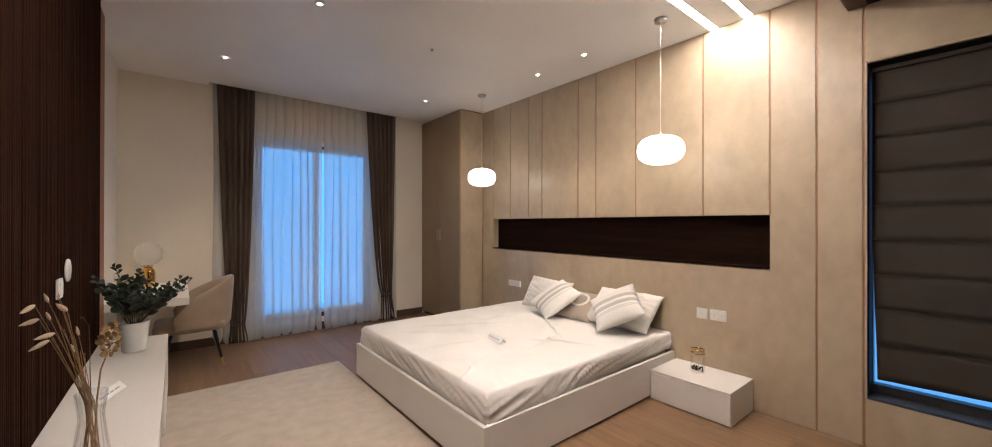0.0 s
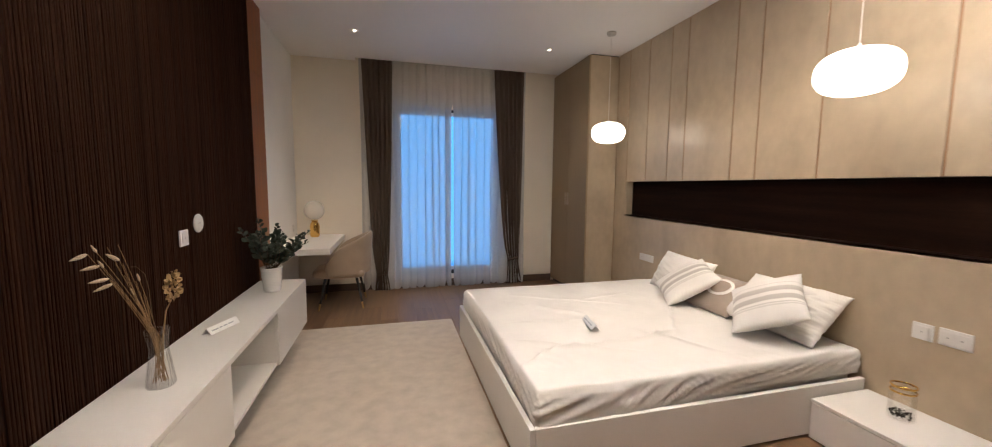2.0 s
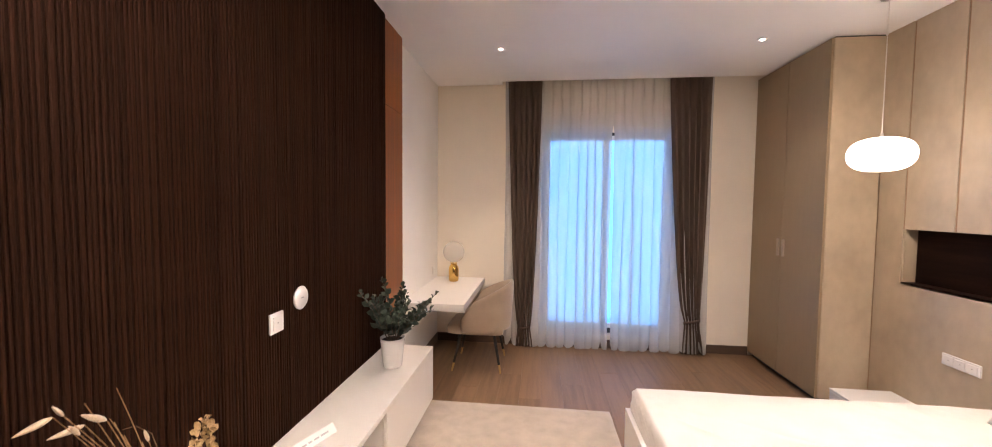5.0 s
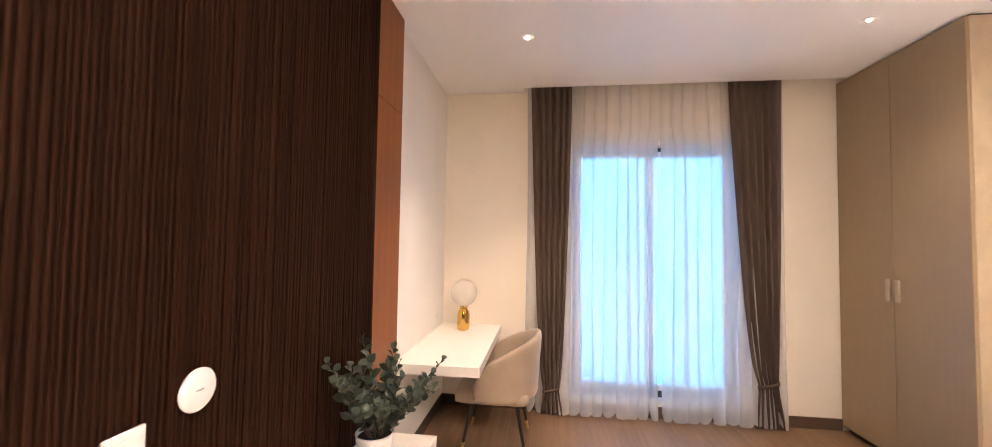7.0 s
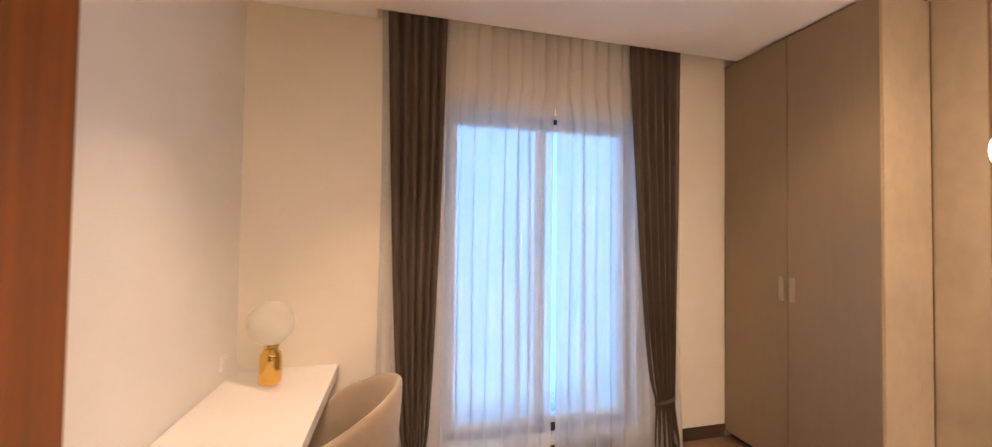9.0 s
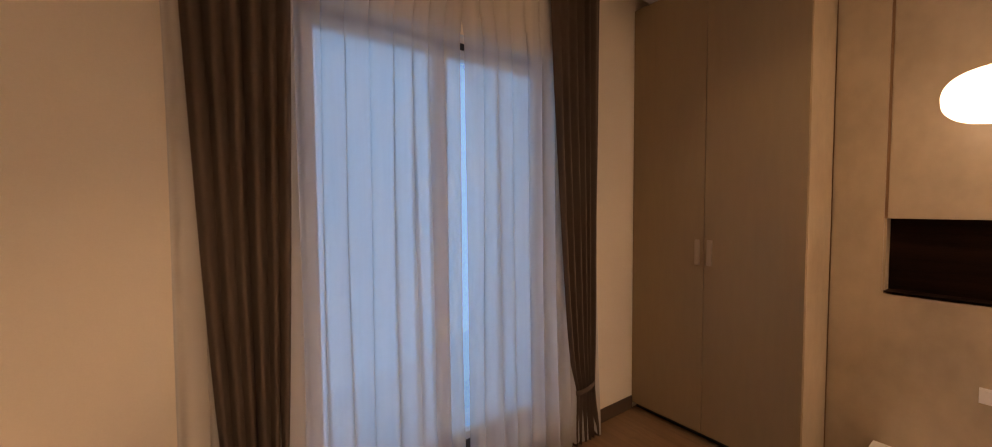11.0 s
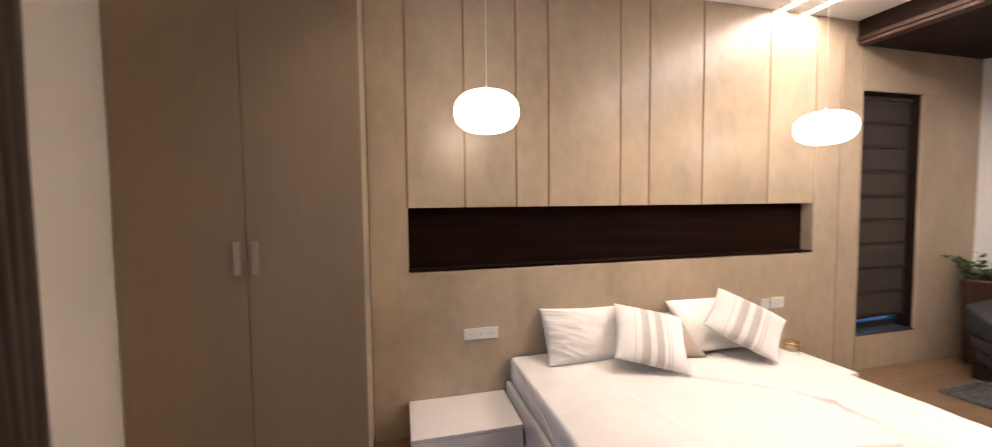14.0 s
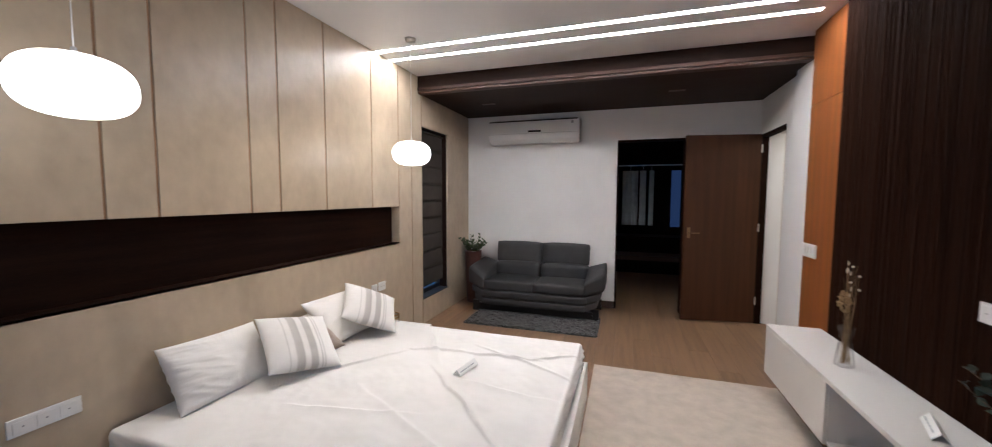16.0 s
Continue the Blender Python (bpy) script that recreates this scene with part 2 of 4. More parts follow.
def box_bm(x0, x1, y0, y1, z0, z1, bevel=0.0, seg=2, bm=None):
    own = bmesh.new()
    bmesh.ops.create_cube(own, size=1)
    for v in own.verts:
        v.co = Vector((x0 + (v.co.x + 0.5) * (x1 - x0), y0 + (v.co.y + 0.5) * (y1 - y0), z0 + (v.co.z + 0.5) * (z1 - z0)))
    if bevel:
        bmesh.ops.bevel(own, geom=own.edges[:], offset=bevel, segments=seg, affect="EDGES", profile=0.6)
    if bm is None:
        return own
    me = bpy.data.meshes.new("tmp")
    own.to_mesh(me)
    bm.from_mesh(me)
    own.free()
    bpy.data.meshes.remove(me)
    return bm


def boxes(*dims, bevel=0.0):
    bm = bmesh.new()
    for q in dims:
        box_bm(*q, bevel=bevel, bm=bm)
    return bm


def solid(name, bm, material, parent=None, label="", smooth=False, **tags):
    me = bpy.data.meshes.new(name)
    bmesh.ops.recalc_face_normals(bm, faces=bm.faces[:])
    bm.to_mesh(me)
    bm.free()
    me.materials.append(material)
    if smooth:
        for p in me.polygons:
            p.use_smooth = True
    ob = new(name, me)
    if parent is not None:
        ob.parent = parent
    if label or tags:
        tagged(ob, label, **tags)
    return ob


def part(name, bm, material, parent, label="", smooth=False):
    return solid(name, bm, material, parent, label, smooth)


def structure(name, bm, material, label="", category=""):
    return solid(name, bm, material, None, label, category=category or name.split("_")[0], kind="structure")


def thing(name, at, label, category, group="", turn=0.0):
    ob = new(name)
    ob.empty_display_size = 0.1
    ob.matrix_basis = pose(*at, 0, 0, turn)
    return tagged(ob, label, category, group)


def lathe(profile, n=32, bm=None, ribs=0, depth=0.0, cap=True):
    """Turn a profile of (radius, z) about z."""
    bm = bm or bmesh.new()
    rings = []
    for r, z in profile:
        ring = []
        for i in range(n):
            a = 2 * math.pi * i / n
            rr = r * (1 + (depth * math.cos(ribs * a) if ribs else 0))
            ring.append(bm.verts.new((rr * math.cos(a), rr * math.sin(a), z)))
        rings.append(ring)
    for a, b in zip(rings, rings[1:]):
        for i in range(n):
            bm.faces.new((a[i], a[(i + 1) % n], b[(i + 1) % n], b[i]))
    if cap and profile[0][0] > 1e-4:
        bm.faces.new(rings[0][::-1])
    if cap and profile[-1][0] > 1e-4:
        bm.faces.new(rings[-1])
    bmesh.ops.remove_doubles(bm, verts=bm.verts[:], dist=1e-5)
    return bm


def tube(points, r0, r1, n=6, bm=None):
    bm = bm or bmesh.new()
    pts = [Vector(p) for p in points]
    rings = []
    for i, p in enumerate(pts):
        d = (pts[min(i + 1, len(pts) - 1)] - pts[max(i - 1, 0)]).normalized()
        u = d.orthogonal().normalized()
        w = d.cross(u)
        r = r0 + (r1 - r0) * i / (len(pts) - 1)
        rings.append([bm.verts.new(p + r * (math.cos(2 * math.pi * k / n) * u + math.sin(2 * math.pi * k / n) * w)) for k in range(n)])
    for a, b in zip(rings, rings[1:]):
        for i in range(n):
            bm.faces.new((a[i], a[(i + 1) % n], b[(i + 1) % n], b[i]))
    bm.faces.new(rings[0][::-1])
    bm.faces.new(rings[-1])
    return bm


def grid_faces(bm, rows, loop=False):
    for a, b in zip(rows, rows[1:]):
        m = len(a)
        for i in range(m if loop else m - 1):
            bm.faces.new((a[i], a[(i + 1) % m], b[(i + 1) % m], b[i]))
    return bm


# ---- the room ----
FZ = -0.03      # floor
CZ = 3.05       # main ceiling
WX, EX = 0.0, 4.0
NY, SY = 5.97, -0.82

floor = structure("floor", boxes((-0.3, 4.3, -4.2, 6.2, FZ - 0.2, FZ - 0.012)), M_FLOOR, "brown wooden plank floor with thin dark joints", "floor")

# north wall with the tall window opening
WIN = (1.26, 2.77, 0.12, 2.50)
structure("wall_north", boxes((-0.3, WIN[0], NY, NY + 0.25, FZ, CZ + 0.25), (WIN[1], 4.3, NY, NY + 0.25, FZ, CZ + 0.25), (WIN[0], WIN[1], NY, NY + 0.25, WIN[3], CZ + 0.25), (WIN[0], WIN[1], NY, NY + 0.25, FZ, WIN[2])), M_CREAM, "cream painted wall around the tall window", "wall")

# west wall: main face, and the shallow recess of the south bay with the bathroom doorway
BD = (-0.72, 0.05, 2.40)
structure("wall_west", boxes((-0.3, WX, 0.43, NY, FZ, CZ + 0.25), (-0.3, -0.06, BD[1], 0.43, FZ, CZ), (-0.3, -0.06, SY - 0.15, BD[0], FZ, CZ), (-0.3, -0.06, BD[0], BD[1], BD[2], CZ)), M_WHITEWALL, "white painted wall behind the dark slatted panel", "wall")

# south wall with the dressing room doorway
SD = (0.80, 1.70, 2.41)
structure("wall_south", boxes((-0.3, SD[0], SY - 0.15, SY, FZ, CZ), (SD[1], 4.3, SY - 0.15, SY, FZ, CZ), (SD[0], SD[1], SY - 0.15, SY, SD[2], CZ)), M_WHITEWALL, "white painted wall behind the grey sofa", "wall")

# east wall: backing with the long niche and the blind's window opening
NI = (1.245, 4.625, 1.08, 1.49)
BL = (-0.04, 0.714, 0.28, 2.48)
wall_east = structure("wall_east", boxes(
    (4.02, 4.3, NI[0], NY, FZ, NI[2]), (4.02, 4.3, NI[0], NY, NI[3], CZ + 0.25), (4.02, 4.3, NI[1], NY, NI[2], NI[3]), (4.11, 4.3, NI[0], NI[1], NI[2], NI[3]),
    (4.02, 4.3, BL[1], NI[0], FZ, CZ), (4.02, 4.3, SY - 0.15, BL[0], FZ, CZ), (4.02, 4.3, BL[0], BL[1], BL[3], CZ), (4.02, 4.3, BL[0], BL[1], FZ, BL[2])), M_GROOVE, "beige silk plaster panel wall with bronze grooves", "wall")
G = 0.007
cuts = [1.245, 1.735, 2.375, 2.849, 3.09, 3.653, 3.89, 4.248, 4.625]
panels = [(a + G, b - G, NI[3], CZ) for a, b in zip(cuts, cuts[1:])]
panels += [(0.72 + G, 0.965 - G, FZ, CZ), (SY, 0.72 - G, BL[3], CZ), (SY, 0.72 - G, FZ, BL[2]), (SY, BL[0], BL[2], BL[3])]
for y0, y1, z0, z1 in panels:
    part("panel", box_bm(EX, 4.021, y0, y1, z0, z1, 0.002, 1), M_BEIGE, wall_east)
# one field runs below the niche and up beside both its ends
outline = [(0.965 + G, FZ), (4.86, FZ), (4.86, CZ), (NI[1] + G, CZ), (NI[1] + G, NI[2]), (NI[0], NI[2]), (NI[0], NI[3]), (NI[0] - G, NI[3]), (NI[0] - G, CZ), (0.965 + G, CZ)]
bm = bmesh.new()
front = [bm.verts.new((EX, y, z)) for y, z in outline]
back = [bm.verts.new((4.021, y, z)) for y, z in outline]
bm.faces.new(front)
bm.faces.new(back[::-1])
grid_faces(bm, [front, back], True)
part("panel", bm, M_BEIGE, wall_east)
# bronze strips lie a little back in the joints
for y in cuts:
    part("groove_strip", boxes((4.006, 4.0205, y - G + 0.0005, y + G - 0.0005, NI[3] + 0.001, CZ - 0.001)), M_GROOVE, wall_east)
for y in (0.72, 0.965):
    part("groove_strip", boxes((4.006, 4.0205, y - G + 0.0005, y + G - 0.0005, FZ, CZ - 0.001)), M_GROOVE, wall_east)
# dark lining of the blind's window
structure("trim_window_lining", boxes((4.022, 4.138, BL[1] - 0.016, BL[1] - 0.001, BL[2], BL[3]), (4.022, 4.138, BL[0] + 0.001, BL[0] + 0.016, BL[2], BL[3]), (4.022, 4.138, BL[0] + 0.016, BL[1] - 0.016, BL[3] - 0.016, BL[3] - 0.001)), M_DARKCEIL, "dark brown wooden lining of the blind's window", "trim")
# niche lining in dark wood
part("niche_lining", boxes((4.10, 4.112, NI[0], NI[1], NI[2], NI[3]), (4.0, 4.10, NI[0], NI[1], NI[2] - 0.012, NI[2] + 0.004)), M_WENGE_FLAT, wall_east, "dark wenge niche back and ledge")
part("niche_side", boxes((4.012, 4.10, NI[0] - 0.01, NI[0] + 0.003, NI[2], NI[3]), (4.012, 4.10, NI[1] - 0.003, NI[1] + 0.01, NI[2], NI[3])), M_BEIGE, wall_east)

# ceilings
structure("ceiling", boxes((-0.3, 4.3, 0.80, 5.85, CZ, CZ + 0.12), (-0.3, 0.78, 5.85, NY, CZ, CZ + 0.12), (-0.3, 4.3, 5.85, NY, CZ + 0.16, CZ + 0.25)), M_CEIL, "white painted ceiling", "ceiling")
structure("trim_curtain_pocket", boxes((0.79, 4.3, 5.835, 5.848, CZ - 0.002, CZ + 0.16)), M_CEIL, "white lip of the curtain pocket at the ceiling edge", "trim")
structure("ceiling_south", boxes((-0.3, 4.3, SY - 0.15, 0.72, 2.85, 2.95)), M_DARKCEIL, "dark wooden dropped ceiling over the sofa", "ceiling")
structure("trim_beam", boxes((-0.06, 4.0, 0.72, 0.80, 2.91, CZ)), M_DARKCEIL, "dark wooden beam along the dropped ceiling", "trim")
structure("trim_moulding", boxes((-0.06, 4.0, 0.715, 0.815, 2.875, 2.91), (-0.06, 4.0, 0.70, 0.80, 2.845, 2.872), bevel=0.004), M_MOULD, "brown wooden moulding under the beam", "trim")

# skirting
structure("baseboard_north", boxes((WX, 3.59, NY - 0.012, NY, FZ, FZ + 0.10), bevel=0.002), M_SKIRT, "dark brown skirting board", "baseboard")
structure("baseboard_west", boxes((WX, 0.012, 4.61, NY - 0.014, FZ, FZ + 0.10), bevel=0.002), M_SKIRT, "dark brown skirting board", "baseboard")
structure("baseboard_south", boxes((SD[1], EX - 0.002, SY, SY + 0.012, FZ, FZ + 0.10), bevel=0.002), M_SKIRT, "dark brown skirting board", "baseboard")

# dark slatted wall panel and the brown veneer panels beside it
PY = (1.51, 4.175)
slat_panel = solid("slatted_panel", boxes((WX + 0.002, 0.066, PY[0], PY[1], FZ, CZ - 0.003)), M_WENGE_FLAT, None, "dark wenge panel of vertical slats behind the console", category="wall panel", kind="structure")
veneer = solid("veneer_panel", boxes((WX + 0.002, 0.05, PY[1] + 0.003, 4.60, FZ, 2.40), (WX + 0.002, 0.05, PY[1] + 0.003, 4.60, 2.405, CZ - 0.003), bevel=0.002), M_TEAK, None, "orange-brown veneer strip beside the slatted panel", category="wall panel", kind="structure", group="veneer strips")
solid("veneer_panel", boxes((WX + 0.002, 0.05, 0.93, PY[0] - 0.003, FZ, 2.40), (WX + 0.002, 0.05, 0.93, PY[0] - 0.003, 2.405, CZ - 0.003), bevel=0.002), M_TEAK, None, "orange-brown veneer strip beside the slatted panel", category="wall panel", kind="structure", group="veneer strips")

# window and its glass
def window_unit(name, x0, x1, y, z0, z1, label):
    w = structure(name, boxes((x0, x1, y, y + 0.07, z0, z0 + 0.06), (x0, x1, y, y + 0.07, z1 - 0.035, z1), (x0, x0 + 0.035, y, y + 0.07, z0 + 0.06, z1 - 0.035), (x1 - 0.035, x1, y, y + 0.07, z0 + 0.06, z1 - 0.035)), M_FRAME, label, "window")
    mid = (x0 + x1) / 2 - 0.015
    for a, b in ((x0 + 0.036, mid - 0.001), (mid + 0.001, x1 - 0.036)):
        zb, zt = z0 + 0.061, z1 - 0.036
        w0, w1 = (0.05, 0.035) if a < x0 + 0.1 else (0.035, 0.05)
        sash = part("sash", boxes((a, b, y + 0.008, y + 0.058, zb, zb + 0.045), (a, b, y + 0.008, y + 0.058, zt - 0.05, zt), (a, a + w0, y + 0.008, y + 0.058, zb + 0.045, zt - 0.05), (b - w1, b, y + 0.008, y + 0.058, zb + 0.045, zt - 0.05)), M_SILL, w, "pale sash frame")
        p = part("pane", boxes((a + w0, b - w1, y + 0.030, y + 0.036, zb + 0.045, zt - 0.05)), M_PANE, sash)
        p.visible_shadow = False
    part("lock_plate", boxes((mid - 0.028, mid + 0.045, y - 0.012, y - 0.001, z1 - 0.085, z1 - 0.004), bevel=0.003), M_BLACK, w, "black lock plate")
    part("lock_plate", boxes((mid - 0.028, mid + 0.035, y - 0.012, y - 0.001, z0 + 0.06, z0 + 0.15), bevel=0.003), M_BLACK, w, "black lock plate")
    return w


window_unit("window_1", WIN[0], WIN[1], NY + 0.10, WIN[2], WIN[3], "dark framed glazed balcony door behind sheers")
structure("backdrop_north", boxes((-6, 10, 12.0, 12.02, -4, 9)), M_DUSK, "plain blue dusk sky", "backdrop")
structure("backdrop_east", boxes((9.0, 9.02, -6, 8, -4, 9)), M_DUSK, "plain blue dusk sky", "backdrop")

# ---- curtains ----


def smooth_step(a, b, t):
    t = min(1, max(0, (t - a) / (b - a)))
    return t * t * (3 - 2 * t)


def hanging(bm, left, right, y, z0, z1, folds, amp, phase=0.0, nz=26, per=10, hem=0.0, sharp=1.0, lap=0.0, rough_folds=0.3, flare=0.0):
    """A pleated hanging cloth; left and right give its edges for a height from 0 to 1."""
    rows = []
    nx = folds * per
    for j in range(nz + 1):
        h = j / nz
        row = []
        for i in range(nx + 1):
            u = i / nx
            ph = 2 * math.pi * folds * u + phase + 0.6 * math.sin(5.1 * u + 1.2 * h + phase) + rough_folds * (math.sin(13.7 * u + 2.1 * phase) + 0.7 * math.sin(23.1 * u + phase + 0.8 * h))
            w = math.sin(ph)
            w = math.copysign(abs(w) ** sharp, w)
            k = 0.75 + 0.5 * noise.noise(Vector((u * folds * 0.6, h * 1.3, phase)))
            x = left(h) + (right(h) - left(h)) * (u + 0.012 * noise.noise(Vector((u * 9, h * 2, phase + 5))))
            if lap:
                x += lap * (right(h) - left(h)) / folds * math.sin(ph + 1.3) * (0.45 + 0.55 * (1 - h)) * k * min(1, 8 * u, 8 * (1 - u))
            z = z0 + (z1 - z0) * h
            if h == 0:
                z += hem * max(0.0, 0.35 + 0.45 * w + 0.5 * noise.noise(Vector((u * folds, 3.1, phase))))
            low = flare * (1 - h) ** 3
            row.append(bm.verts.new((x, y + amp * k * w * (1 + low) - amp * low * 1.3, z)))
        rows.append(row)
    return grid_faces(bm, rows)


def sheer(x0, x1, folds, phase, label):
    c = thing("sheer_curtain", ((x0 + x1) / 2, 5.925, FZ), label, "sheer curtain", "sheers at the balcony door")
    ox = (x0 + x1) / 2
    part("voile", hanging(bmesh.new(), lambda h: x0 - ox - (0.03 * smooth_step(0.80, 0.825, h) if x0 > 2 else 0), lambda h: x1 - ox + (0.03 * smooth_step(0.80, 0.825, h) if x0 < 2 else 0), 0, 0.014, CZ + 0.11 - FZ, folds, 0.017, phase, 32, 28, 0.12, 1.0, 0.50, 0.40, 1.6), M_SHEER, c, smooth=True)
    return c


sheer(0.82, 2.030, 12, 0.4, "white translucent sheer curtain with soft folds at the window")
sheer(2.068, 3.13, 10, 1.7, "white translucent sheer curtain with soft folds at the window")


def drape(lo_l, lo_r, tie_l, tie_r, top_l, top_r, tie_h, phase, label):
    """Edges at the hem, at the tie and at the top."""
    ox = (top_l + top_r) / 2

    def edge(lo, tie, top):
        def f(h):
            if h < tie_h:
                return lo + (tie - lo) * smooth_step(0, tie_h, h) - ox
            return tie + (top - tie) * (((h - tie_h) / (1 - tie_h)) ** 0.55) - ox
        return f
    c = thing("drape_curtain", (ox, 5.872, FZ), label, "curtain", "drapes beside the balcony door")
    cloth_part = part("drape", hanging(bmesh.new(), edge(lo_l, tie_l, top_l), edge(lo_r, tie_r, top_r), 0, 0.012, CZ + 0.13 - FZ, 6, 0.026, phase, 44, 16, 0.0, 1.0), M_DRAPE, c, smooth=True)
    s = cloth_part.modifiers.new("thickness", "SOLIDIFY")
    s.thickness = 0.004
    z = tie_h * (CZ - FZ)
    band = bmesh.new()
    rows = []
    for zz in (-0.016, 0.016):
        rows.append([band.verts.new((((tie_l + tie_r) / 2 - ox) + ((tie_r - tie_l) / 2 + 0.006) * math.cos(a * math.pi / 12), 0.034 * math.sin(a * math.pi / 12), z + zz + 0.02 * math.cos(a * math.pi / 12))) for a in range(24)])
    grid_faces(band, rows, True)
    tb = part("tie_band", band, M_DRAPE, c, "grey-brown cloth tie band", smooth=True)
    s = tb.modifiers.new("thickness", "SOLIDIFY")
    s.thickness = 0.004
    return c


drape(0.965, 1.175, 0.995, 1.140, 0.850, 1.240, 0.075, 0.3, "grey-brown floor-length drape tied near its hem")
drape(2.84, 3.09, 2.865, 3.035, 2.64, 3.085, 0.125, 2.1, "grey-brown floor-length drape tied near its hem")

# ---- roman blind in the east window ----
structure("window_2", boxes((4.14, 4.20, BL[0], BL[0] + 0.02, BL[2], BL[3]), (4.14, 4.20, BL[1] - 0.02, BL[1], BL[2], BL[3]), (4.14, 4.20, BL[0] + 0.02, BL[1] - 0.02, BL[2], BL[2] + 0.07), (4.14, 4.20, BL[0] + 0.02, BL[1] - 0.02, BL[3] - 0.06, BL[3])), M_FRAME, "narrow window behind a dark roman blind", "window")
w2 = bpy.data.objects["window_2"]
part("window_frame", boxes((4.06, 4.14, BL[0], BL[0] + 0.012, BL[2], BL[3]), (4.06, 4.14, BL[1] - 0.012, BL[1], BL[2], BL[3]), (4.06, 4.14, BL[0], BL[1], BL[3] - 0.012, BL[3])), M_FRAME, w2, "dark window reveal lining")
part("reveal", boxes((4.003, 4.059, BL[0] - 0.002, BL[0] + 0.008, BL[2], BL[3]), (4.003, 4.059, BL[1] - 0.008, BL[1] + 0.002, BL[2], BL[3]), (4.003, 4.059, BL[0] + 0.009, BL[1] - 0.009, BL[3] - 0.008, BL[3] + 0.002)), M_BEIGE, w2, "beige plaster reveal")
part("window_sill", boxes((4.003, 4.14, BL[0] + 0.013, BL[1] - 0.013, BL[2], BL[2] + 0.015)), M_FRAME, w2)
p = part("pane", boxes((4.165, 4.171, BL[0] + 0.02, BL[1] - 0.02, BL[2] + 0.07, BL[3] - 0.06)), M_PANE, w2)
p.visible_shadow = False
blind = thing("roman_blind", (4.085, 0.33, 0.42), "dark taupe roman blind hanging nearly closed in the window", "blind")
y0, y1, zb, zt = -0.350, 0.360, 0.0, 2.020
NB = 9
for k in range(NB):
    za, zc = zb + (zt - zb) * k / NB, zb + (zt - zb) * (k + 1) / NB
    bm = bmesh.new()
    rows = []
    for j in range(7):
        h = j / 6
        out = -0.002 * math.sin(math.pi * h) - 0.004 * (1 - h) ** 8
        rows.append([bm.verts.new((out + (0.013 if k < 3 else 0.002) * noise.noise(Vector((i * 0.22 + h * 0.9, k * 0.9 + h * 0.9, 1))), y0 + (y1 - y0) * i / 16 + (-0.024 * max(0, 1 - (k + h) / 4.0) * (i / 16)), za + (zc - za) * h - (0.02 * (i / 16) if k == 0 and j == 0 else 0))) for i in range(17)])
    grid_faces(bm, rows)
    f = part("fold", bm, M_BLIND, blind, smooth=True)
    s = f.modifiers.new("thickness", "SOLIDIFY")
    s.thickness = 0.003
    if k:
        part("rod", boxes((-0.013, -0.006, y0, y1 - 0.024 * max(0, 1 - k / 4.0), za - 0.003, za + 0.002), bevel=0.001), M_BLIND, blind)
part("headrail", boxes((-0.02, 0.02, y0, y1, zt - 0.02, zt + 0.006), bevel=0.003), M_BLIND, blind)

# ---- wardrobe ----
wd = thing("wardrobe", (3.59, 4.865, FZ), "beige laminate built-in wardrobe with two tall doors", "wardrobe")
H = CZ - FZ
part("body", boxes((0.022, 0.408, 0.0, 1.10, 0.05, H - 0.012), bevel=0.002), M_BEIGE, wd, "beige silk plaster side")
part("plinth", boxes((0.05, 0.40, 0.005, 1.09, 0.001, 0.05)), M_BLACK, wd)
part("shadow_gap", boxes((0.03, 0.40, 0.005, 1.09, H - 0.012, H - 0.001)), M_BLACK, wd)
for a, b, hy in ((0.002, 0.553, 0.515), (0.557, 1.10, 0.595)):
    dr = part("door", boxes((0.0, 0.020, a, b, 0.052, H - 0.014), bevel=0.002), M_WARD, wd)
    hb = boxes((-0.016, 0.0, hy - 0.017, hy + 0.017, 1.20, 1.37), bevel=0.006)
    part("handle", hb, M_HANDLE, dr, "slim beige edge pull")

# ---- ceiling lights ----
for x, y in DOWNLIGHTS:
    dl = thing("downlight", (x, y, CZ), "small round recessed downlight, lit", "downlight", "ceiling downlights")
    part("trim_ring", lathe([(0.024, -0.001), (0.042, -0.001), (0.044, -0.005), (0.040, -0.008), (0.024, -0.004)], 24), M_PLATE, dl, smooth=True)
    part("lens", lathe([(0.0, -0.0075), (0.012, -0.0075)], 20), M_TRIMLIGHT, dl)
for x in (3.36, 1.035):
    dl = thing("downlight", (x, 0.02, 2.85), "flat square downlight in the dark ceiling, unlit", "downlight", "unlit downlights")
    part("trim_ring", boxes((-0.09, 0.09, -0.04, 0.04, -0.006, -0.001), bevel=0.002), M_MOULD, dl)
sm = thing("sprinkler", (2.35, 3.47, CZ), "tiny dark ceiling sprinkler head", "sprinkler")
part("head", lathe([(0.0, -0.02), (0.012, -0.018), (0.008, -0.006), (0.02, -0.001)], 14), M_STEEL, sm, smooth=True)
for y in (1.64, 1.385):
    led = thing("led_strip", (2.08, y, CZ), "long white linear ceiling light, lit", "strip light", "linear ceiling lights")
    part("profile", boxes((-1.90, 1.90, -0.037, -0.030, -0.004, -0.0005), (-1.90, 1.90, 0.030, 0.037, -0.004, -0.0005)), M_PLATE, led)
    part("diffuser", boxes((-1.90, 1.90, -0.029, 0.029, -0.003, -0.0005)), M_LED, led)

# ---- pendants ----


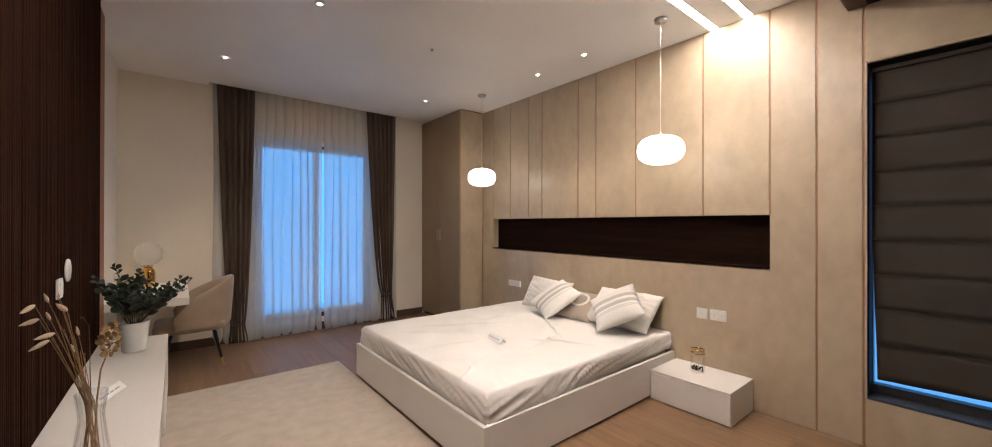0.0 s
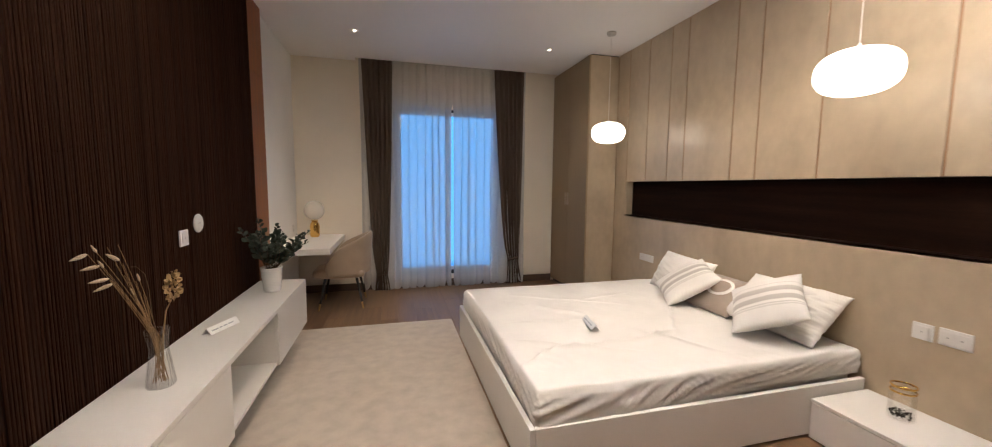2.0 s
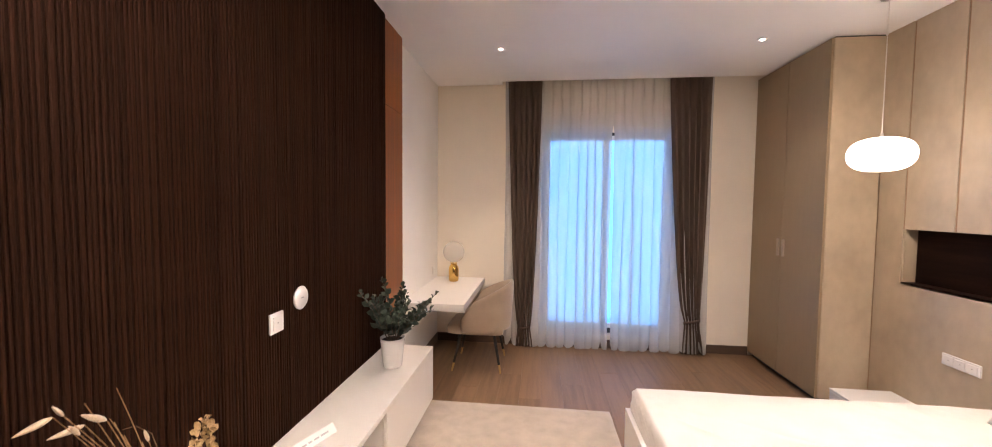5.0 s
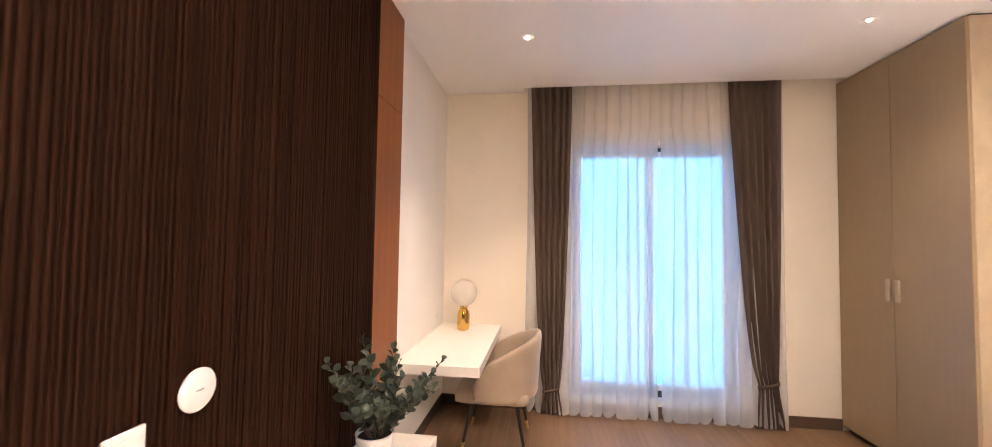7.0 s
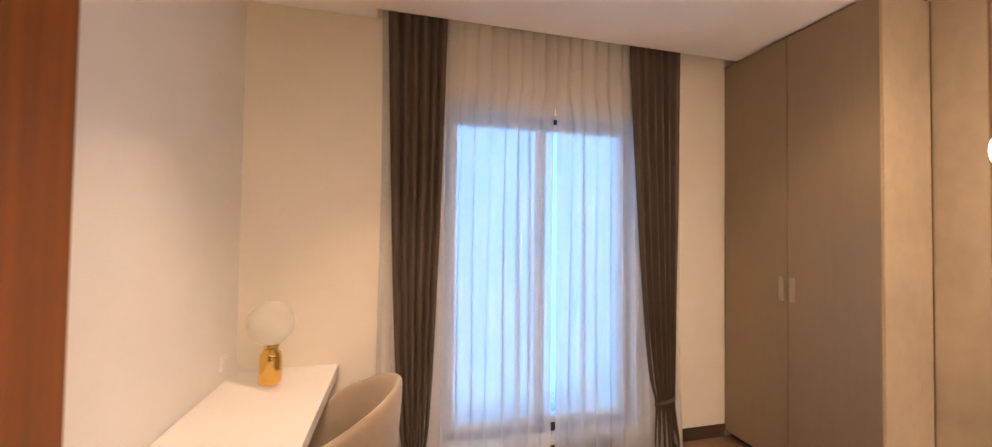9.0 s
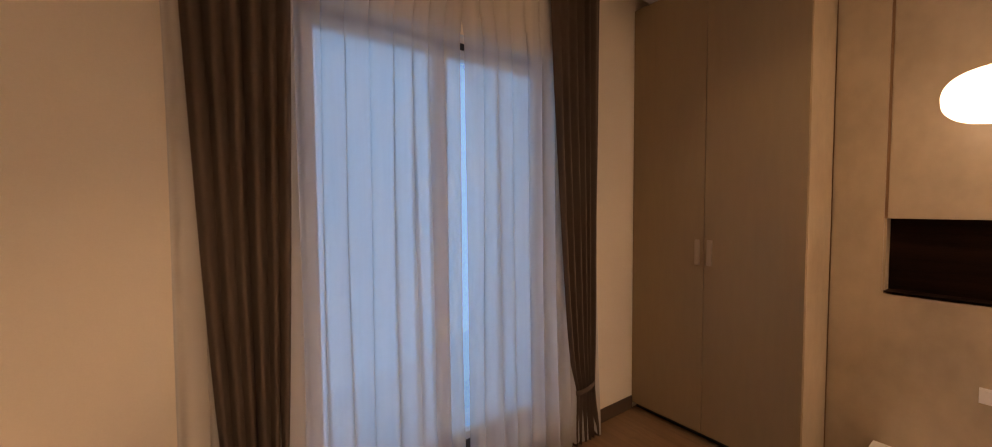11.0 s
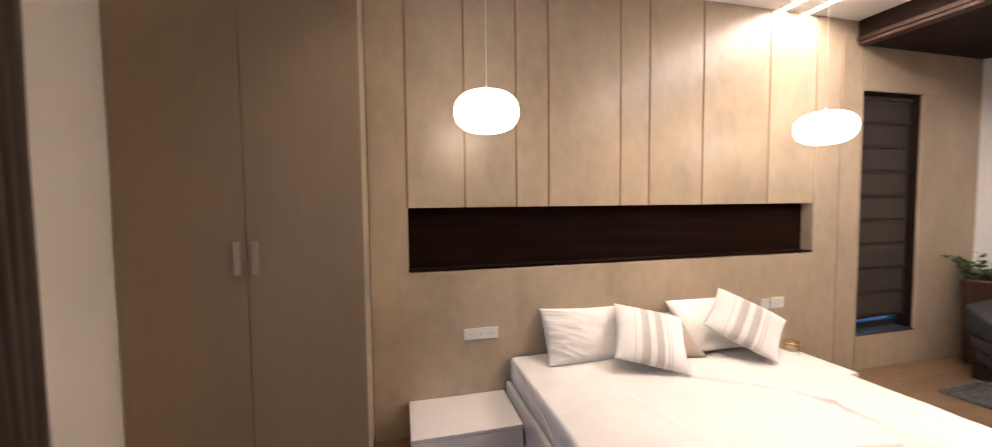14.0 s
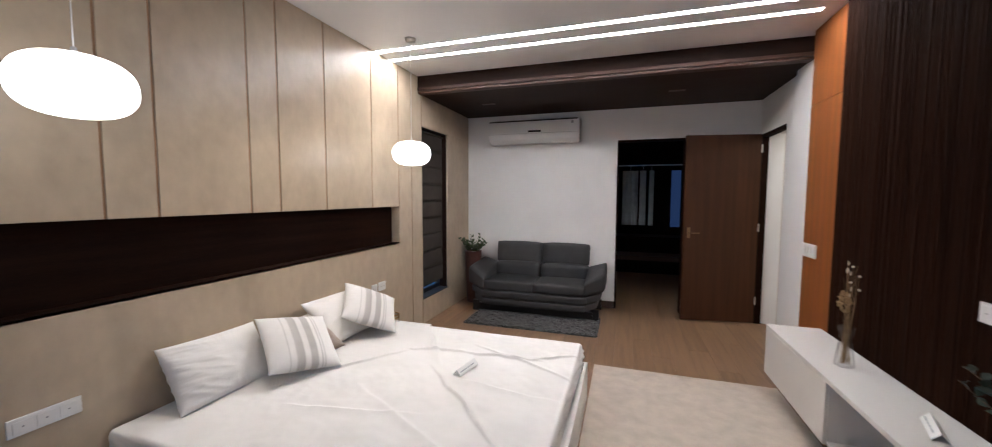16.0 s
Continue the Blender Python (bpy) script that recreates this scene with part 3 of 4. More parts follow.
def pendant(x, y, z):
    p = thing("pendant_lamp", (x, y, z), "lit rounded opal glass pendant on a thin cable", "pendant lamp", "bedside pendants")
    prof = []
    for i in range(25):
        a = -math.pi / 2 + math.pi * i / 24
        c, s = math.cos(a), math.sin(a)
        prof.append((0.175 * abs(c) ** 0.72, 0.111 * math.copysign(abs(s) ** 0.86, s)))
    prof[0], prof[-1] = (0.0, -0.111), (0.0, 0.111)
    part("shade", lathe(prof, 40), M_OPAL, p, "lit opal glass", smooth=True)
    part("cap", lathe([(0.0, 0.140), (0.009, 0.139), (0.010, 0.115), (0.022, 0.110), (0.0, 0.108)], 20), M_PLATE, p, smooth=True)
    part("cable", tube([(0, 0, 0.14), (0, 0, CZ - z - 0.02)], 0.0026, 0.0026, 8), M_PLATE, p)
    part("canopy", lathe([(0.0, CZ - z - 0.03), (0.045, CZ - z - 0.028), (0.05, CZ - z - 0.002)], 24), M_STEEL, p, smooth=True)
    return p


pend = pendant(3.49, 4.21, 2.005)
copy_thing(pend, pose(3.488, 1.84, 2.005))

# ---- bed ----
bed = thing("bed", (1.83, 1.97, FZ), "white low platform bed with a white fitted sheet", "bed")
BX, BY = 2.15, 2.01
part("base", boxes((0.03, BX, 0.03, BY - 0.03, 0.012, 0.05)), M_BLACK, bed)
part("footboard", boxes((0.0, 0.028, 0.0, BY, 0.02, 0.31), bevel=0.003), M_WHITE, bed)
part("side_rail", boxes((0.029, BX, 0.0, 0.028, 0.02, 0.31), bevel=0.003), M_WHITE, bed)
part("side_rail", boxes((0.029, BX, BY - 0.028, BY, 0.02, 0.31), bevel=0.003), M_WHITE, bed)
part("slat_deck", boxes((0.03, BX, 0.03, BY - 0.03, 0.20, 0.22)), M_WHITE, bed)
part("mattress", box_bm(0.08, BX - 0.01, 0.075, BY - 0.075, 0.222, 0.462, 0.03, 3), M_LINEN, bed, smooth=True)


def sheet_bm():
    bm = bmesh.new()
    x0, x1, y0, y1, zt = 0.045, BX - 0.002, 0.035, BY - 0.035, 0.475
    n, m = 340, 320
    rr = 0.022
    folds = [((1.76, 1.32), (1.25, 0.56), 0.0165, 0.012), ((1.27, 0.58), (0.88, 0.50), 0.0225, 0.011), ((0.92, 0.51), (0.30, 0.49), 0.0195, 0.011), ((0.34, 0.50), (0.05, 0.31), 0.0150, 0.011), ((0.95, 0.83), (0.25, 1.53), 0.0210, 0.011), ((0.80, 0.35), (0.0, 0.73), 0.0135, 0.010), ((0.95, 0.72), (1.30, 0.20), 0.0120, 0.016), ((0.30, 1.70), (1.25, 1.20), 0.0075, 0.02), ((0.75, 1.35), (1.5, 1.5), 0.0075, 0.015), ((0.1, 1.0), (0.8, 0.9), 0.0075, 0.018)]

    def height(x, y):
        p = Vector((x, y, 0))
        z = 0.006 * noise.noise(p * 2.1) + 0.0030 * noise.noise(p * 6.5 + Vector((4, 1, 0))) + 0.0012 * noise.noise(p * 19)
        for (ax, ay), (bx, by), amp, wide in folds:
            d = Vector((bx - ax, by - ay))
            q = Vector((x - ax, y - ay))
            t = q.dot(d) / d.length_squared
            if -0.1 < t < 1.1:
                off = (q.x * d.y - q.y * d.x) / d.length + 0.02 * noise.noise(Vector((t * 5, ax * 7, 2)))
                z += amp * math.exp(-(abs(off) / (wide * (0.6 if off > 0 else 2.2))) ** 1.4) * max(0.0, math.sin(math.pi * min(1, max(0, (t + 0.1) / 1.2))))
        return zt + z

    rows = []
    for j in range(m + 1):
        row = []
        for i in range(n + 1):
            x, y = x0 + (x1 - x0) * i / n, y0 + (y1 - y0) * j / m
            ex = max(0, rr - (x - x0))
            ey = max(0, rr - min(y - y0, y1 - y))
            drop = rr - math.sqrt(max(0, rr * rr - min(rr, math.hypot(ex, ey)) ** 2)) if ex or ey else 0
            row.append(bm.verts.new((x, y, height(x, y) - drop * 0.9)))
        rows.append(row)
    grid_faces(bm, rows)
    # the skirt hangs over the foot and both sides, its hem uneven
    ring = [rows[j][0] for j in range(m, -1, -1)]
    south = [rows[0][i] for i in range(1, n + 1)]
    north = [rows[m][i] for i in range(n, 0, -1)]
    loop = north + ring + south
    prev = loop
    for k in range(1, 15):
        h = k / 14
        cur = []
        for idx, v in enumerate(loop):
            x, y = v.co.x, v.co.y
            nx = -1.0 if idx >= len(north) and idx < len(north) + len(ring) else 0.0
            ny = -1.0 if idx >= len(north) + len(ring) else (1.0 if idx < len(north) else 0.0)
            length = 0.180 + 0.012 * noise.noise(Vector((x * 2.2, y * 2.2, 9)))
            if ny < 0:
                length -= 0.05 * smooth_step(0.7, 1.7, x)
            # gathers run slantwise away from the foot corners, sharp along their crests
            along = x if ny else y
            bend = 0.35 * noise.noise(Vector((x * 1.3, y * 1.3, 4)))
            q = along + (0.42 + 1.6 * bend) * h
            belly = math.sin(math.pi * min(1.0, 0.06 + h)) ** 0.7
            corner = 1 - smooth_step(0.15, 1.1, x + 0.5 * min(y, BY - y)) if ny else 1 - smooth_step(0.05, 0.7, min(y, BY - y))
            crest = 1 - abs(noise.noise(Vector((q * 5.5, h * 0.8, 3)))) * 2.8
            small = 1 - abs(noise.noise(Vector((q * 13.0 + 2 * bend, h * 1.2, 8)))) * 2.8
            wob = belly * (0.012 * crest + 0.006 * small) * (0.7 + 0.6 * corner) - 0.006 * h * (1 - corner) + 0.020 * h * corner * (1 if ny < 0 else 0.4)
            cur.append(bm.verts.new((x + nx * wob, y + ny * wob, v.co.z - length * h)))
        for a in range(len(loop) - 1):
            bm.faces.new((prev[a], prev[a + 1], cur[a + 1], cur[a]))
        prev = cur
    return bm


bed_sheet = solid("bed_sheet", sheet_bm(), M_LINEN, None, "white cotton fitted sheet, creased, drawn over the mattress", True, category="bed sheet")
bed_sheet.matrix_basis = pose(1.83, 1.97, FZ)


def pillow_bm(w, h, t, seed, wrinkle=0.012, pinch=0.07, n=48, slack=0):
    """A stuffed case; slack names the short end (-1 or 1) whose cloth lies in loose creases."""
    bm = bmesh.new()
    sides = []
    for sgn in (1, -1):
        rows = []
        for j in range(n + 1):
            row = []
            for i in range(n + 1):
                u, v = 2 * i / n - 1, 2 * j / n - 1
                edge = max(0.0, (1 - abs(u) ** 2.6) * (1 - abs(v) ** 2.6))
                th = t * 0.5 * edge ** 0.55
                px = w / 2 * u * (1 - pinch * (1 - v * v) * abs(u) ** 3)
                py = h / 2 * v * (1 - pinch * (1 - u * u) * abs(v) ** 3)
                wr = wrinkle * edge ** 0.4 * (0.8 * noise.noise(Vector((u * 1.7, v * 1.7, seed + sgn))) + 0.25 * noise.noise(Vector((u * 4, v * 4, seed + 3 + sgn))))
                # short creases fan in from the seams
                rim = max(abs(u), abs(v))
                turn = math.atan2(v, u)
                fan = 1 - abs(noise.noise(Vector((math.cos(turn) * 5.5, math.sin(turn) * 5.5, seed * 1.3 + sgn)))) * 3.2
                wr += 0.45 * wrinkle * max(0.0, fan) * edge ** 0.5 * smooth_step(0.45, 0.95, rim)
                if slack:
                    reach = smooth_step(-0.15, 0.85, u * slack)
                    ridge = 1 - abs(noise.noise(Vector((u * 1.2 + 0.5 * v, v * 3.1 - u * slack * 1.3, seed + 11 + sgn)))) * 3.0
                    fine = 1 - abs(noise.noise(Vector((u * 2.1, v * 9.0 - u * slack * 2, seed + 17 + sgn)))) * 3.0
                    wr += reach * edge ** 0.35 * (0.016 * max(-0.5, ridge) + 0.004 * max(-0.4, fine))
                row.append(bm.verts.new((px, py, sgn * (th + wr if edge > 0 else 0.0))))
            rows.append(row)
        grid_faces(bm, rows)
        sides.append(rows)
    bmesh.ops.remove_doubles(bm, verts=bm.verts[:], dist=0.0008)
    return bm


def stripes(name):
    """White cotton with woven grey-brown bands along one axis."""
    m = mat(name, (0.76, 0.73, 0.69), 0.85, vary=0.05, scale=8, fine=300, bump=0.2, sheen=0.2, spec=0.2, dist=0.006)
    n, l = m.node_tree.nodes, m.node_tree.links
    tc, sx = n.new("ShaderNodeTexCoord"), n.new("ShaderNodeSeparateXYZ")
    l.new(tc.outputs["Object"], sx.inputs[0])
    mr = n.new("ShaderNodeMapRange")
    mr.inputs[1].default_value, mr.inputs[2].default_value = -0.25, 0.25
    l.new(sx.outputs[0], mr.inputs[0])
    rp = n.new("ShaderNodeValToRGB")
    rp.color_ramp.interpolation = "LINEAR"
    stops = [(0.0, 0), (0.27, 0.0), (0.285, 0.5), (0.30, 0.0), (0.35, 0.05), (0.375, 0.8), (0.455, 1), (0.475, 0.12), (0.53, 0.12), (0.55, 0.9), (0.625, 0.95), (0.645, 0.0), (0.675, 0.0), (0.69, 0.8), (0.705, 0.0), (0.73, 0.55), (0.745, 0.0)]
    e = rp.color_ramp.elements
    while len(e) < len(stops):
        e.new(0.5)
    for q, (p, a) in zip(e, stops):
        q.position, q.color = p, (a, a, a, 1)
    l.new(mr.outputs[0], rp.inputs[0])
    mx = n.new("ShaderNodeMix")
    mx.data_type = "RGBA"
    b = n["Principled BSDF"]
    old = b.inputs["Base Color"].links[0].from_socket
    l.new(rp.outputs[0], mx.inputs[0])
    l.new(old, mx.inputs[6])
    mx.inputs[7].default_value = (0.44, 0.41, 0.375, 1)
    l.new(mx.outputs[2], b.inputs["Base Color"])
    return m


M_STRIPE = stripes("striped_cushion_cotton")


def cushion(name, bm, material, place, label, category, group=""):
    ob = solid(name, bm, material, None, label, True, category=category)
    if group:
        ob["group"] = group
    ob.matrix_basis = place
    return ob


MZ = FZ + 0.48
# white pillows lean on the wall, striped cushions in front of them


def facing(at, up_slope, across):
    """A pose whose y runs up the slope and whose x runs across the face."""
    yv = Vector(up_slope).normalized()
    zv = Vector(across).cross(yv).normalized()
    xv = yv.cross(zv)
    m = Matrix((xv, yv, zv)).transposed().to_4x4()
    m.translation = at
    return m


cushion("pillow", pillow_bm(0.62, 0.39, 0.17, 1.0, 0.012, 0.05, 72, -1), M_LINEN, facing((3.872, 3.442, MZ + 0.145), (0.50, -0.02, 0.86), (0.06, -1, -0.03)), "plump white cotton pillow leaning on the wall", "pillow", "white pillows")
cushion("pillow", pillow_bm(0.67, 0.43, 0.17, 5.0, 0.012, 0.05, 72, 1), M_LINEN, facing((3.815, 2.40, MZ + 0.160), (0.74, 0.01, 0.67), (0.036, -1, -0.02)), "plump white cotton pillow leaning on the wall", "pillow", "white pillows")
cushion("cushion", pillow_bm(0.46, 0.46, 0.15, 9.0, 0.006, 0.06, 60), M_STRIPE, facing((3.628, 3.095, MZ + 0.178), (0.721, -0.424, 0.548), (-0.391, -0.902, -0.184)), "white cushion with woven grey-brown stripes", "cushion", "striped cushions")
cushion("cushion", pillow_bm(0.47, 0.445, 0.15, 12.0, 0.006, 0.06, 60), M_STRIPE, facing((3.618, 2.336, MZ + 0.213), (0.502, -0.754, 0.424), (-0.633, -0.654, -0.414)), "white cushion with woven grey-brown stripes, tipped sideways", "cushion", "striped cushions")
taupe = cushion("cushion", pillow_bm(0.46, 0.40, 0.14, 15.0), M_TAUPE, facing((3.78, 2.88, MZ + 0.115), (0.72, 0.0, 0.5), (0, -1, 0)), "taupe velvet cushion with a white ring motif", "cushion")
rg = bmesh.new()
rows = [[rg.verts.new((rr * math.cos(a * math.pi / 20) + 0.02, rr * 0.8 * math.sin(a * math.pi / 20) + 0.02, zz)) for a in range(40)] for rr, zz in ((0.085, 0.070), (0.090, 0.078), (0.108, 0.076), (0.113, 0.066))]
grid_faces(rg, rows, True)
part("ring_motif", rg, M_LINEN, taupe, "white stitched ring", smooth=True)

# ---- nightstands and what stands on them ----


def nightstand(y, depth, label):
    ns = thing("nightstand", (3.55, y, FZ), label, "nightstand", "white nightstands")
    part("body", boxes((0.018, 0.445, 0.0, depth, 0.001, 0.225), bevel=0.002), M_WHITE, ns)
    part("top", boxes((-0.002, 0.446, -0.002, depth + 0.002, 0.226, 0.245), bevel=0.003), M_WHITE, ns)
    part("drawer_front", boxes((0.0, 0.017, 0.002, depth - 0.002, 0.012, 0.222), bevel=0.002), M_WHITE, ns)
    return ns


nightstand(1.355, 0.605, "low white lacquered box nightstand beside the bed")
nightstand(3.995, 0.645, "low white lacquered box nightstand near the wardrobe")
jar = thing("glass_jar", (3.80, 1.69, FZ + 0.246), "clear glass jar with a gold rim and dark potpourri", "jar")
part("bowl", lathe([(0.0, 0.001), (0.052, 0.001), (0.056, 0.008), (0.056, 0.135), (0.050, 0.15), (0.050, 0.185), (0.047, 0.185), (0.047, 0.15), (0.053, 0.133), (0.053, 0.010), (0.0, 0.008)], 36), M_GLASS, jar, smooth=True)
part("rim", lathe([(0.0503, 0.1490), (0.0535, 0.1495), (0.0535, 0.1585), (0.0503, 0.1590), (0.0503, 0.1490)], 36, cap=False), M_GOLD, jar, "gold ring", smooth=True)
part("rim", lathe([(0.0503, 0.1775), (0.0535, 0.1780), (0.0535, 0.1870), (0.0472, 0.1872), (0.0472, 0.1855), (0.0503, 0.1853), (0.0503, 0.1775)], 36, cap=False), M_GOLD, jar, "gold ring", smooth=True)
bm = bmesh.new()
random.seed(5)
for k in range(46):
    a, r = random.uniform(0, 6.28), 0.044 * math.sqrt(random.random())
    c = Vector((r * math.cos(a), r * math.sin(a), 0.018 + random.uniform(0, 0.022)))
    s = random.uniform(0.006, 0.011)
    mtx = Matrix.Translation(c) @ Euler((random.random() * 3, random.random() * 3, 0)).to_matrix().to_4x4() @ Matrix.Diagonal((s, s * 0.7, s * 0.4, 1))
    bmesh.ops.create_icosphere(bm, subdivisions=1, radius=1, matrix=mtx)
part("potpourri", bm, M_SOIL, jar, "dark dried petals")

# ---- console under the slatted panel ----
con = thing("media_console", (0.078, 1.42, 0.0), "long pale grey wall-hung media console with an open middle bay", "media console")
L = 2.73
part("top", boxes((0.0, 0.372, 0.0, L, 0.545, 0.572), bevel=0.002), M_CONSOLE, con)
part("bottom_panel", boxes((0.0, 0.352, 0.0, L, 0.172, 0.192), bevel=0.001), M_CONSOLE, con)
part("back_panel", boxes((0.0, 0.012, 0.0, L, 0.193, 0.544)), M_CONSOLE, con)
for a in (0.0, 1.0, 1.822, L - 0.018):
    part("divider", boxes((0.013, 0.352, a, a + 0.018, 0.193, 0.544)), M_CONSOLE, con)
for a, b in ((0.0, 1.018), (1.822, L)):
    part("drawer_front", boxes((0.353, 0.371, a + 0.001, b - 0.001, 0.173, 0.543), bevel=0.002), M_CONSOLE, con)

# ---- desk ----
dk = thing("desk", (WX + 0.003, 4.665, 0.0), "white wall-hung desk slab in the corner", "desk")
part("tabletop", boxes((0.0, 0.582, 0.0, 1.300, 0.695, 0.760), bevel=0.003), M_WHITE, dk)
part("back_rail", boxes((0.0, 0.03, 0.01, 1.29, 0.60, 0.694), bevel=0.002), M_WHITE, dk)

# ---- rugs ----


def rug(name, x0, x1, y0, y1, h, material, label, rag=0.004, n=60, m=60, pile=0.0008):
    bm = bmesh.new()
    rows = []
    for j in range(m + 1):
        row = []
        for i in range(n + 1):
            x, y = x0 + (x1 - x0) * i / n, y0 + (y1 - y0) * j / m
            z = FZ + h * (0.25 if i in (0, n) or j in (0, m) else 1) + pile * noise.noise(Vector((x * 16, y * 16, 3))) + pile * 0.8 * noise.noise(Vector((x * 45, y * 45, 7)))
            row.append(bm.verts.new((x + rag * noise.noise(Vector((j * 0.7, 1, i * 0.01))), y + rag * noise.noise(Vector((i * 0.7, 2, 0))), max(FZ + 0.001, z))))
        rows.append(row)
    grid_faces(bm, rows)
    low = [[bm.verts.new((v.co.x, v.co.y, FZ + 0.0005)) for v in row] for row in (rows[0], rows[-1])]
    bm.faces.new([low[0][0], low[0][-1], low[1][-1], low[1][0]])
    return solid(name, bm, material, None, label, True, category="rug")


rug("area_rug", 0.30, 1.824, 1.27, 4.50, 0.010, M_RUG, "large beige short-pile rug between console and bed")
rug("shag_rug", 1.85, 3.53, -0.20, 0.52, 0.022, M_RUG2, "charcoal shaggy rug in front of the sofa", 0.012, 170, 76, 0.020)

# ---- sofa ----


def blob(x0, x1, y0, y1, z0, z1, r=0.05, puff=0.0, cuts=6, seed=0.0):
    """A padded block: rounded edges and a soft swell."""
    bm = box_bm(x0, x1, y0, y1, z0, z1)
    bmesh.ops.subdivide_edges(bm, edges=bm.edges[:], cuts=cuts, use_grid_fill=True)
    c = Vector(((x0 + x1) / 2, (y0 + y1) / 2, (z0 + z1) / 2))
    hs = Vector(((x1 - x0) / 2, (y1 - y0) / 2, (z1 - z0) / 2))
    for v in bm.verts:
        q = v.co - c
        inner = Vector([max(-(h - r), min(h - r, k)) for k, h in zip(q, hs)])
        d = q - inner
        if d.length > 1e-6:
            d = d.normalized() * r
        u = [abs(k) / h for k, h in zip(q, hs)]
        v.co = c + inner + d + q.normalized() * puff * (1 - u[0] ** 2) * (1 - min(1, u[1]) ** 4) + 0.004 * Vector((0, 1, 1)) * noise.noise(v.co * 7 + Vector((seed, 0, 0)))
    return bm


sofa = thing("sofa", (2.75, -0.40, FZ), "charcoal grey leather two-seat sofa with flared arms", "sofa")
for x0, x1 in ((-0.70, -0.001), (0.001, 0.70)):
    part("seat_cushion", blob(x0, x1, -0.20, 0.40, 0.325, 0.465, 0.035, 0.012, seed=x0), M_SOFA, sofa, smooth=True)
    part("back_cushion", blob(x0 * 1.0, x1 * 1.0, -0.36, -0.15, 0.40, 0.650, 0.06, 0.010, cuts=8, seed=x1), M_SOFA, sofa, smooth=True)
    bm = blob(x0 * 1.0, x1 * 1.0, -0.36, -0.235, 0.63, 0.945, 0.026, 0.006, seed=x1 + 2)
    bmesh.ops.rotate(bm, verts=bm.verts[:], cent=(0, -0.3, 0.63), matrix=Matrix.Rotation(radians(7), 3, "X"))
    part("headrest", bm, M_SOFA, sofa, smooth=True)
part("seat_base", blob(-0.74, 0.74, -0.34, 0.42, 0.222, 0.328, 0.03, 0.0, seed=4), M_SOFA, sofa, smooth=True)
part("lower_band", blob(-0.72, 0.72, -0.34, 0.41, 0.118, 0.224, 0.03, 0.0, seed=5), M_SOFA, sofa, smooth=True)
# black block put in for the shade beneath the sofa
part("plinth", boxes((-0.80, 0.80, -0.30, 0.33, 0.03, 0.119)), M_BLACK, sofa)
for s in (-1, 1):
    for nm, z0, z1, w0 in (("armrest", 0.328, 0.56, 0.27), ("arm_band", 0.224, 0.330, 0.22), ("arm_band", 0.118, 0.226, 0.18)):
        bm = blob(0.68, 0.68 + w0, -0.36, 0.41, z0, z1, 0.028, 0.004, seed=s + z0)
        for v in bm.verts:
            k = (v.co.x - 0.68) / w0
            f = (v.co.y + 0.36) / 0.77
            if nm == "armrest":
                up = (v.co.z - z0) / (z1 - z0)
                v.co.z += 0.075 * k + up * (0.06 * (1 - f) - 0.075 * f * (1 - k))
            else:
                v.co.z += 0.055 * k
            v.co.y -= 0.09 * k * f
            v.co.x *= s
        part(nm, bm, M_SOFA, sofa, smooth=True)
    for y in (-0.30, 0.29):
        part("leg", boxes((s * 0.83 - 0.05, s * 0.83 + 0.05, y - 0.03, y + 0.03, 0.001, 0.150), bevel=0.006), M_BLACK, sofa)

# ---- tub chair at the desk ----
ch = thing("desk_chair", (0.625, 5.34, FZ), "beige upholstered tub chair on black legs with brass tips", "chair", turn=90)
# the chair's front is -y in its own frame before turning; back shell wraps round
bm = bmesh.new()
NA = 36
inner, outer = [], []
for j in range(9):
    h = j / 8
    ri, ro = [], []
    for i in range(NA + 1):
        a = radians(-118 + 236 * i / NA)
        k = abs(i / NA * 2 - 1)
        top = 0.895 - 0.27 * k ** 1.7 - 0.10 * max(0, k - 0.80) / 0.20
        z = 0.40 + (top - 0.40) * h
        flare = 1 + 0.10 * h
        rx, ry = 0.300 * flare, 0.325 * flare
        x, y = math.sin(a) * rx, -math.cos(a) * ry
        pad = 0.055 * (0.7 + 0.3 * math.sin(math.pi * min(1, h + 0.15)))
        ro.append(bm.verts.new((x, y, z)))
        ri.append(bm.verts.new((x * (1 - pad / rx), y * (1 - pad / ry), z + (0.012 if j == 8 else 0))))
    outer.append(ro)
    inner.append(ri)
grid_faces(bm, outer)
grid_faces(bm, inner)
for i in range(NA):
    bm.faces.new((outer[-1][i], outer[-1][i + 1], inner[-1][i + 1], inner[-1][i]))
    bm.faces.new((outer[0][i], outer[0][i + 1], inner[0][i + 1], inner[0][i]))
for e in (0, NA):
    for j in range(8):
        bm.faces.new((outer[j][e], outer[j + 1][e], inner[j + 1][e], inner[j][e]))
shell = part("backrest", bm, M_CHAIR, ch, smooth=True)
sb = shell.modifiers.new("soft", "SUBSURF")
sb.levels = sb.render_levels = 1
part("seat", blob(-0.245, 0.245, -0.265, 0.31, 0.36, 0.475, 0.05, 0.012, seed=8), M_CHAIR, ch, smooth=True)
for sx in (-1, 1):
    for sy in (-1, 1):
        p0, p1 = Vector((sx * 0.17, sy * 0.17, 0.37)), Vector((sx * 0.235, sy * 0.245, 0.0))
        pm = p0.lerp(p1, 0.78)
        lg = part("leg", tube([p0, pm], 0.017, 0.012, 10), M_BLACK, ch)
        part("brass_tip", tube([pm, p1], 0.0122, 0.009, 10), M_BRASS, lg, "brass leg tip")

